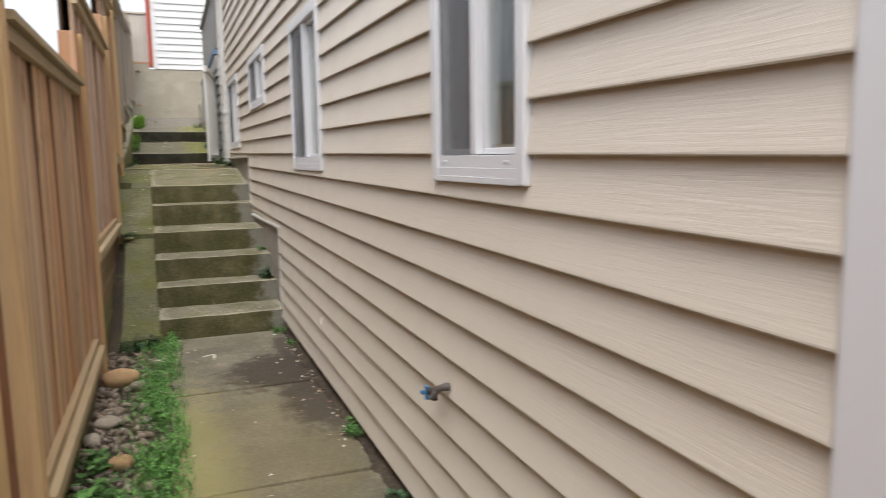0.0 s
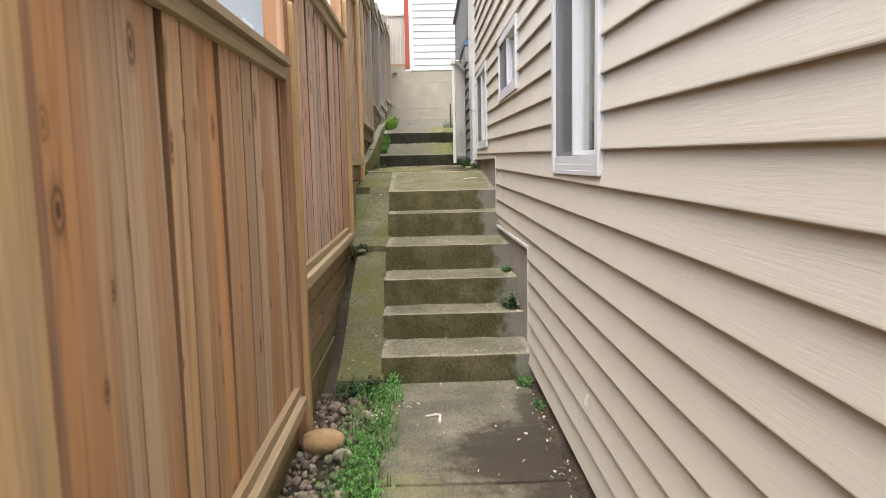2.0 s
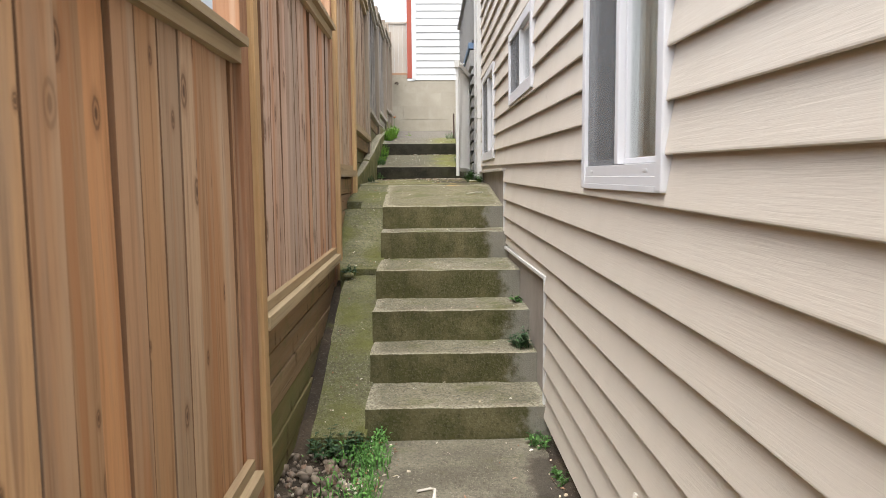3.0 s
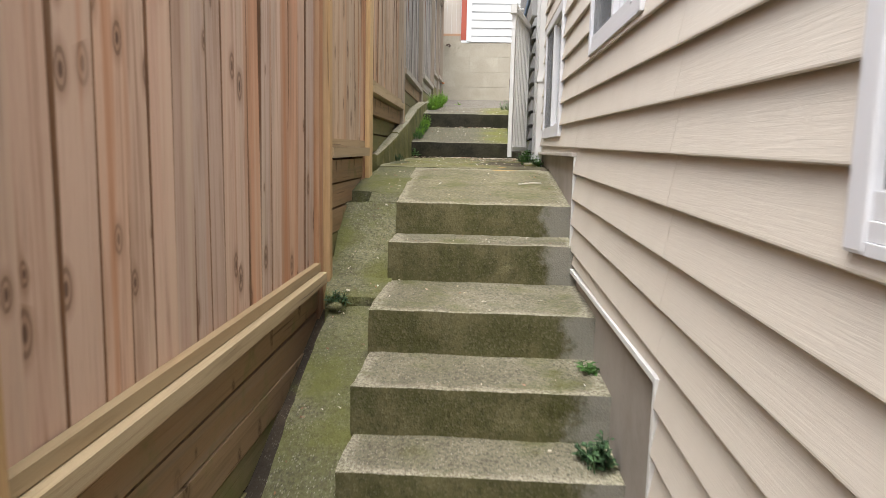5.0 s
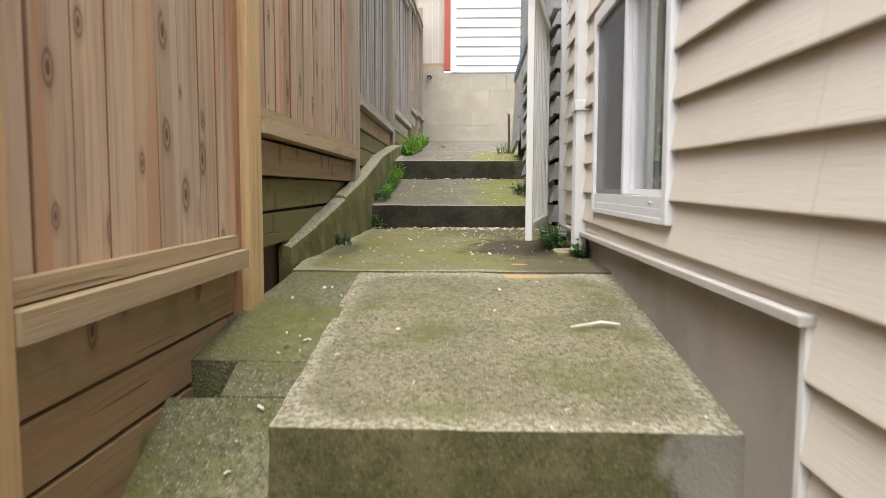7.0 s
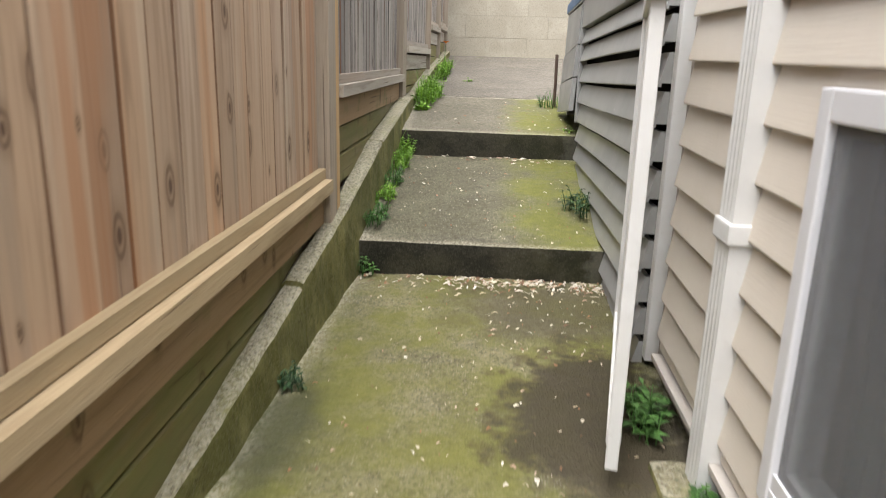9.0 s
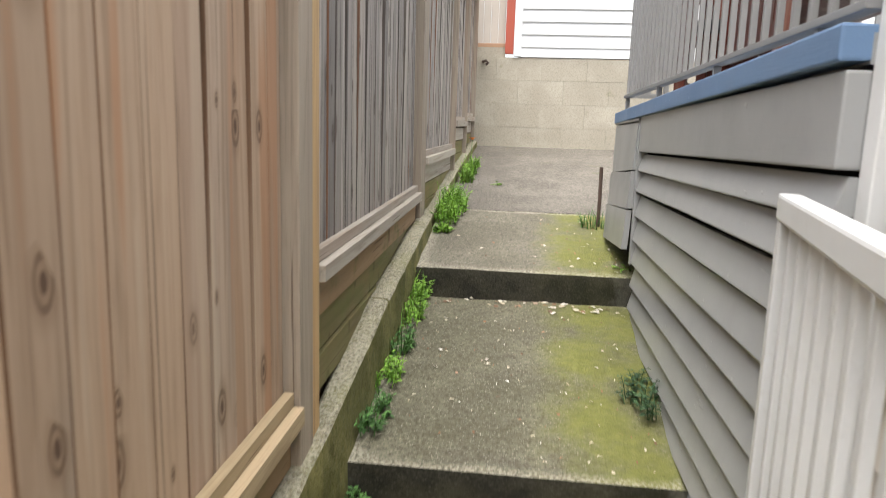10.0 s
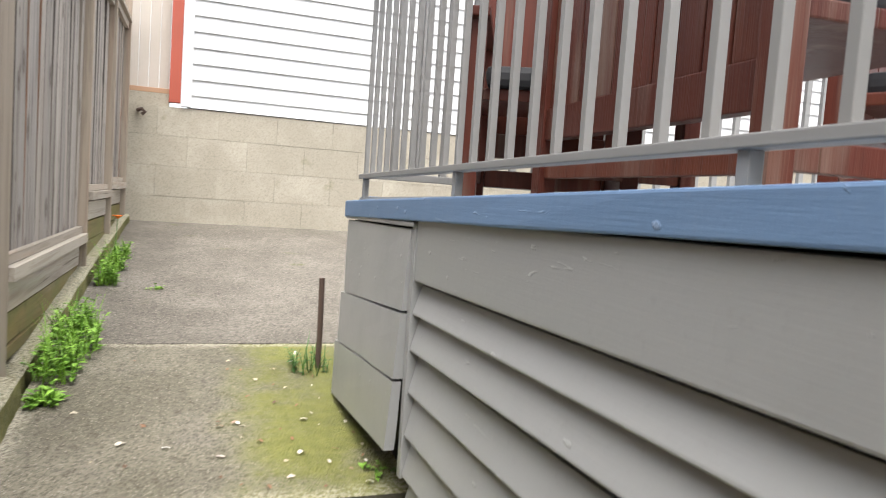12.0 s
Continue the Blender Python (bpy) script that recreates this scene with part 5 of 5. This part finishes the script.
weed(0.83, 10.75, 1.33, 0.1, 0.17, 24, 0.05, LEAF, "green weed growing behind the downspout foot", 11, (0.6, 1.4))
weed(0.9, 10.3, 1.32, 0.05, 0.1, 10, 0.045, LEAF, "green weed beside the downspout foot", 12, (0.5, 1.2))
weed(-0.335, 12.08, 1.36, 0.06, 0.14, 11, 0.035, LEAF, "weed at the end of the black step", 13)
for i, (y, z, h) in enumerate(((12.45, 1.56, 0.12), (12.8, 1.6, 0.15), (13.15, 1.64, 0.17), (13.5, 1.69, 0.2), (13.78, 1.73, 0.24))):
    weed(-0.335 - 0.006 * i, y, z, 0.13, h * 0.95, 26, 0.036, LEAF if i in (0, 2) else LEAF_BRIGHT, "nettle-like weeds along the kerb", 20 + i, (0.45, 1.6), grass=7)
weed(0.79, 12.75, 1.605, 0.14, 0.16, 22, 0.042, LEAF_DARK, "green weed against the grey skirting", 30, (0.55, 1.6))
for i, (y, z, h, r) in enumerate(((14.75, 2.0, 0.08, 0.08), (15.0, 2.04, 0.2, 0.15), (15.3, 2.07, 0.28, 0.2), (15.6, 2.1, 0.26, 0.15), (16.7, 2.21, 0.2, 0.1), (17.1, 2.25, 0.24, 0.13), (17.6, 2.3, 0.16, 0.09))):
    weed(-0.33, y, z, r, h, 30, 0.05, LEAF_BRIGHT, "bright green feathery weeds along the fence foot", 40 + i, (0.6, 1.1), grass=25)
weed(0.74, 15.05, 2.03, 0.1, 0.2, 10, 0.03, LEAF, "twiggy weed beside the iron stake", 50, (1, 1), grass=20)
weed(-0.02, 16.6, 2.19, 0.05, 0.05, 8, 0.03, LEAF_BRIGHT, "small tuft in the paving", 51)
weed(0.86, 14.05, 1.92, 0.06, 0.05, 8, 0.03, LEAF_BRIGHT, "small tuft below the corner panels", 52)

fl = root("poppy", (-0.36, 17.35, 2.3), "single orange flower on a stem by the fence", "flower")
part("stem", tube([(-0.36, 17.35, 2.28), (-0.35, 17.34, 2.45), (-0.34, 17.33, 2.6)], 0.003, 5), LEAF, fl)
for i in range(4):
    o = ([], [])
    a = i * 1.57
    add_leaf(o, Vector((-0.34, 17.33, 2.6)), Vector((math.cos(a), math.sin(a), 0.6)).normalized(), Vector((0, 0, 1)), 0.05, 0.05, 0.01)
    adopt(new("petal", leaf_mesh(o, ORANGE, "petal")), fl)


def ground_cover():
    """Clover and grass along the edge of the lower path."""
    rng = random.Random(11)
    out = ([], [])
    for _ in range(11500):
        y = 2.2 + 3.85 * rng.random()
        edge = -0.045 + 0.085 * noise.noise(Vector((y * 2.2, 3, 0))) + 0.03 * noise.noise(Vector((y * 9, 1, 0)))
        x = edge + rng.gauss(0, 0.075)
        dens = 0.55 + 0.8 * noise.noise(Vector((x * 5, y * 2.6, 8)))
        if x < -0.36 or x > 0.12 or rng.random() > dens:
            continue
        base = Vector((x, y, -0.045 if x < 0.03 else 0.0))
        b = rng.uniform(0, 6.28)
        d = Vector((math.cos(b), math.sin(b), rng.uniform(0.1, 0.9))).normalized()
        if rng.random() < 0.65:
            h = rng.uniform(0.015, 0.075)
            s = rng.uniform(0.012, 0.03)
            add_leaf(out, base + Vector((0, 0, h)), d, Vector((0, 0, 1)), s, s * 0.6, 0.004)
        else:
            add_blade(out, base, Vector((d.x, d.y, 0)), rng.uniform(0.05, 0.11), 0.006, rng.uniform(0.02, 0.07))
    return out


gc = adopt(new("ground_cover", leaf_mesh(ground_cover(), GRASS, "ground_cover")), None)
tagged(gc, "low green clover and grass along the path edge", "grass", kind="stuff")


def surface_z(x, y):
    """Height of the walked surface."""
    if x < -0.05 and 6.0 < y < 9.76:
        pts = [(6.0, 0.04), (6.5, 0.18), (6.83, 0.34), (7.28, 0.52), (7.74, 0.645), (7.75, 0.69), (7.97, 0.755), (8.34, 0.95), (8.63, 1.11), (8.78, 1.166), (9.2, 1.235), (9.76, 1.298)]
    elif y < 6.06:
        return 0.0
    elif y < 8.34:
        return max(t for f, t in zip(FRONTS, TOPS) if y >= f)
    else:
        pts = [(8.34, 1.135), (9.76, 1.3), (12.14, 1.345), (12.141, 1.516), (13.0, 1.63), (13.89, 1.733), (13.891, 1.91), (14.6, 1.99), (15.45, 2.085), (17.5, 2.28), (19.5, 2.475)]
    for (a, p), (b, q) in zip(pts, pts[1:]):
        if a <= y <= b:
            return p + (q - p) * (y - a) / (b - a)
    return pts[-1][1]


def litter():
    rng = random.Random(21)
    v, f = [], []

    def chip(x, y, size, long):
        z = surface_z(x, y) + 0.007
        a = rng.uniform(0, 3.14)
        c, s = math.cos(a), math.sin(a)
        n = len(v)
        w = size / long
        for px, py, pz in ((-size, -w, 0), (0, -w * 1.3, 0.004), (size, -w * 0.6, 0.001), (size, w * 0.7, 0.002), (0, w * 1.2, 0.006), (-size, w, 0.001)):
            v.append((x + px * c - py * s, y + px * s + py * c, z + pz * rng.uniform(0.6, 1.6)))
        f.append((n, n + 1, n + 4, n + 5))
        f.append((n + 1, n + 2, n + 3, n + 4))

    for _ in range(330):
        chip(rng.uniform(-0.35, 0.9) if rng.random() < 0.35 else rng.uniform(0.1, 0.9), 12.12 - abs(rng.gauss(0.02, 0.1)), rng.uniform(0.009, 0.024), rng.uniform(3, 6.5))
    for _ in range(170):
        chip(rng.uniform(-0.28, 0.88), rng.uniform(9.9, 12.0), rng.uniform(0.003, 0.01), rng.uniform(1.5, 4))
    for _ in range(130):
        chip(rng.uniform(-0.25, 0.84), rng.uniform(12.2, 13.8), rng.uniform(0.003, 0.012), rng.uniform(1.5, 4))
    for _ in range(40):
        chip(rng.uniform(-0.2, 0.84), 13.87 - abs(rng.gauss(0, 0.07)), rng.uniform(0.01, 0.026), rng.uniform(1.5, 3))
    for _ in range(60):
        chip(rng.uniform(0.3, 0.86) if rng.random() < 0.7 else rng.uniform(-0.3, 0.86), rng.uniform(13.95, 15.3), rng.uniform(0.005, 0.016), rng.uniform(1.5, 3))
    for _ in range(90):
        chip(rng.uniform(0.06, 0.92), rng.uniform(1.0, 6.0), rng.uniform(0.004, 0.014), rng.uniform(1.5, 6))
    for _ in range(60):
        chip(rng.uniform(-0.28, -0.08), rng.uniform(6.1, 9.6), rng.uniform(0.004, 0.012), rng.uniform(1.2, 3))
    for _ in range(70):
        chip(rng.uniform(0.0, 0.9), rng.uniform(6.1, 9.7), rng.uniform(0.003, 0.01), rng.uniform(1.2, 4))
    for _ in range(120):
        chip(0.93 - abs(rng.gauss(0, 0.05)), rng.uniform(3.4, 6.0), rng.uniform(0.004, 0.013), rng.uniform(1.3, 4))
    for _ in range(90):
        chip(rng.gauss(0.02, 0.06), rng.uniform(5.4, 6.02), rng.uniform(0.004, 0.012), rng.uniform(1.3, 4))
    for _ in range(80):
        chip(rng.uniform(0.3, 0.9), rng.uniform(11.2, 12.1), rng.uniform(0.006, 0.015), rng.uniform(2.5, 6))
    me = bpy.data.meshes.new("litter")
    me.from_pydata(v, [], f)
    me.materials.append(LITTER)
    return me


tagged(new("petal_litter", litter()), "scattered pale dry petals and bits of bark", "litter", kind="stuff")
twig = part("twig", tube([(0.25, 5.42, 0.008), (0.31, 5.44, 0.01), (0.33, 5.43, 0.01), (0.325, 5.33, 0.009)], [0.005, 0.006, 0.006, 0.009], 6), FILLER)
tagged(twig, "bent pale peeled twig lying on the path", "twig")
twig = part("twig", tube([(0.68, 9.02, 1.225), (0.78, 9.05, 1.235), (0.83, 9.02, 1.235)], [0.004, 0.006, 0.004], 6), FILLER)
tagged(twig, "pale peeled twig lying on the landing", "twig")

# ---------------------------------------------------------------- lap siding, course by course
PITCH, RISE, SOLE = 0.135, 0.0098, 0.05


def shear(y):
    """The courses climb slightly towards the rear."""
    return RISE * (y - 0.9)


def course(lo, hi, za, zb, z0):
    """One lap board from lo to hi between za and zb; z0 is where its full butt would be. A hollow lip overhangs the board below."""
    butt = HX - 0.034
    xa, xb = butt + 0.022 * (za - z0) / PITCH, butt + 0.022 * min(1.0, (zb - z0) / PITCH)
    hollow = min(0.009, (zb - za) * 0.4)
    bm = extrude_y([(xa + 0.001, za), (xa + 0.005, za), (xa + 0.006, za + hollow), (HX - 0.002, za + hollow), (HX - 0.002, zb), (xb, zb), (xa - 0.001, za + 0.007), (xa - 0.001, za + 0.003)], lo, hi)
    for v in bm.verts:
        v.co.z += shear(v.co.y)
    part("siding_board", bm, SIDING, wall)


for k in range(32):
    z0 = SOLE + PITCH * k
    z1 = z0 + PITCH + 0.01
    for lo, hi, low in ((CORNER0 + 0.087, 6.084, 0.045), (6.086, 8.023, 0.845), (8.025, 11.068, 1.435)):
        floor_z = low - shear((lo + hi) / 2)
        za = max(z0, floor_z)
        zb = min(z1, TOP - 0.01 - shear(hi))
        if zb - za < 0.012:
            continue
        segs = [(lo, hi)]
        for a, b, c, d in WINDOWS:
            c, d = c - shear((a + b) / 2), d - shear((a + b) / 2)
            if z1 - 0.012 > c and z0 < d:
                segs = [q for p0, p1 in segs for q in ((p0, min(p1, a - 0.001)), (max(p0, b + 0.001), p1)) if q[1] - q[0] > 0.01]
                if lo <= a and b <= hi:
                    if za < c - 0.01:
                        course(a, b, za, c + 0.008, z0)
                    if d + 0.01 < z1 - 0.01:
                        course(a, b, d - 0.008, zb, z0)
        for p0, p1 in segs:
            course(p0, p1, za, zb, z0)
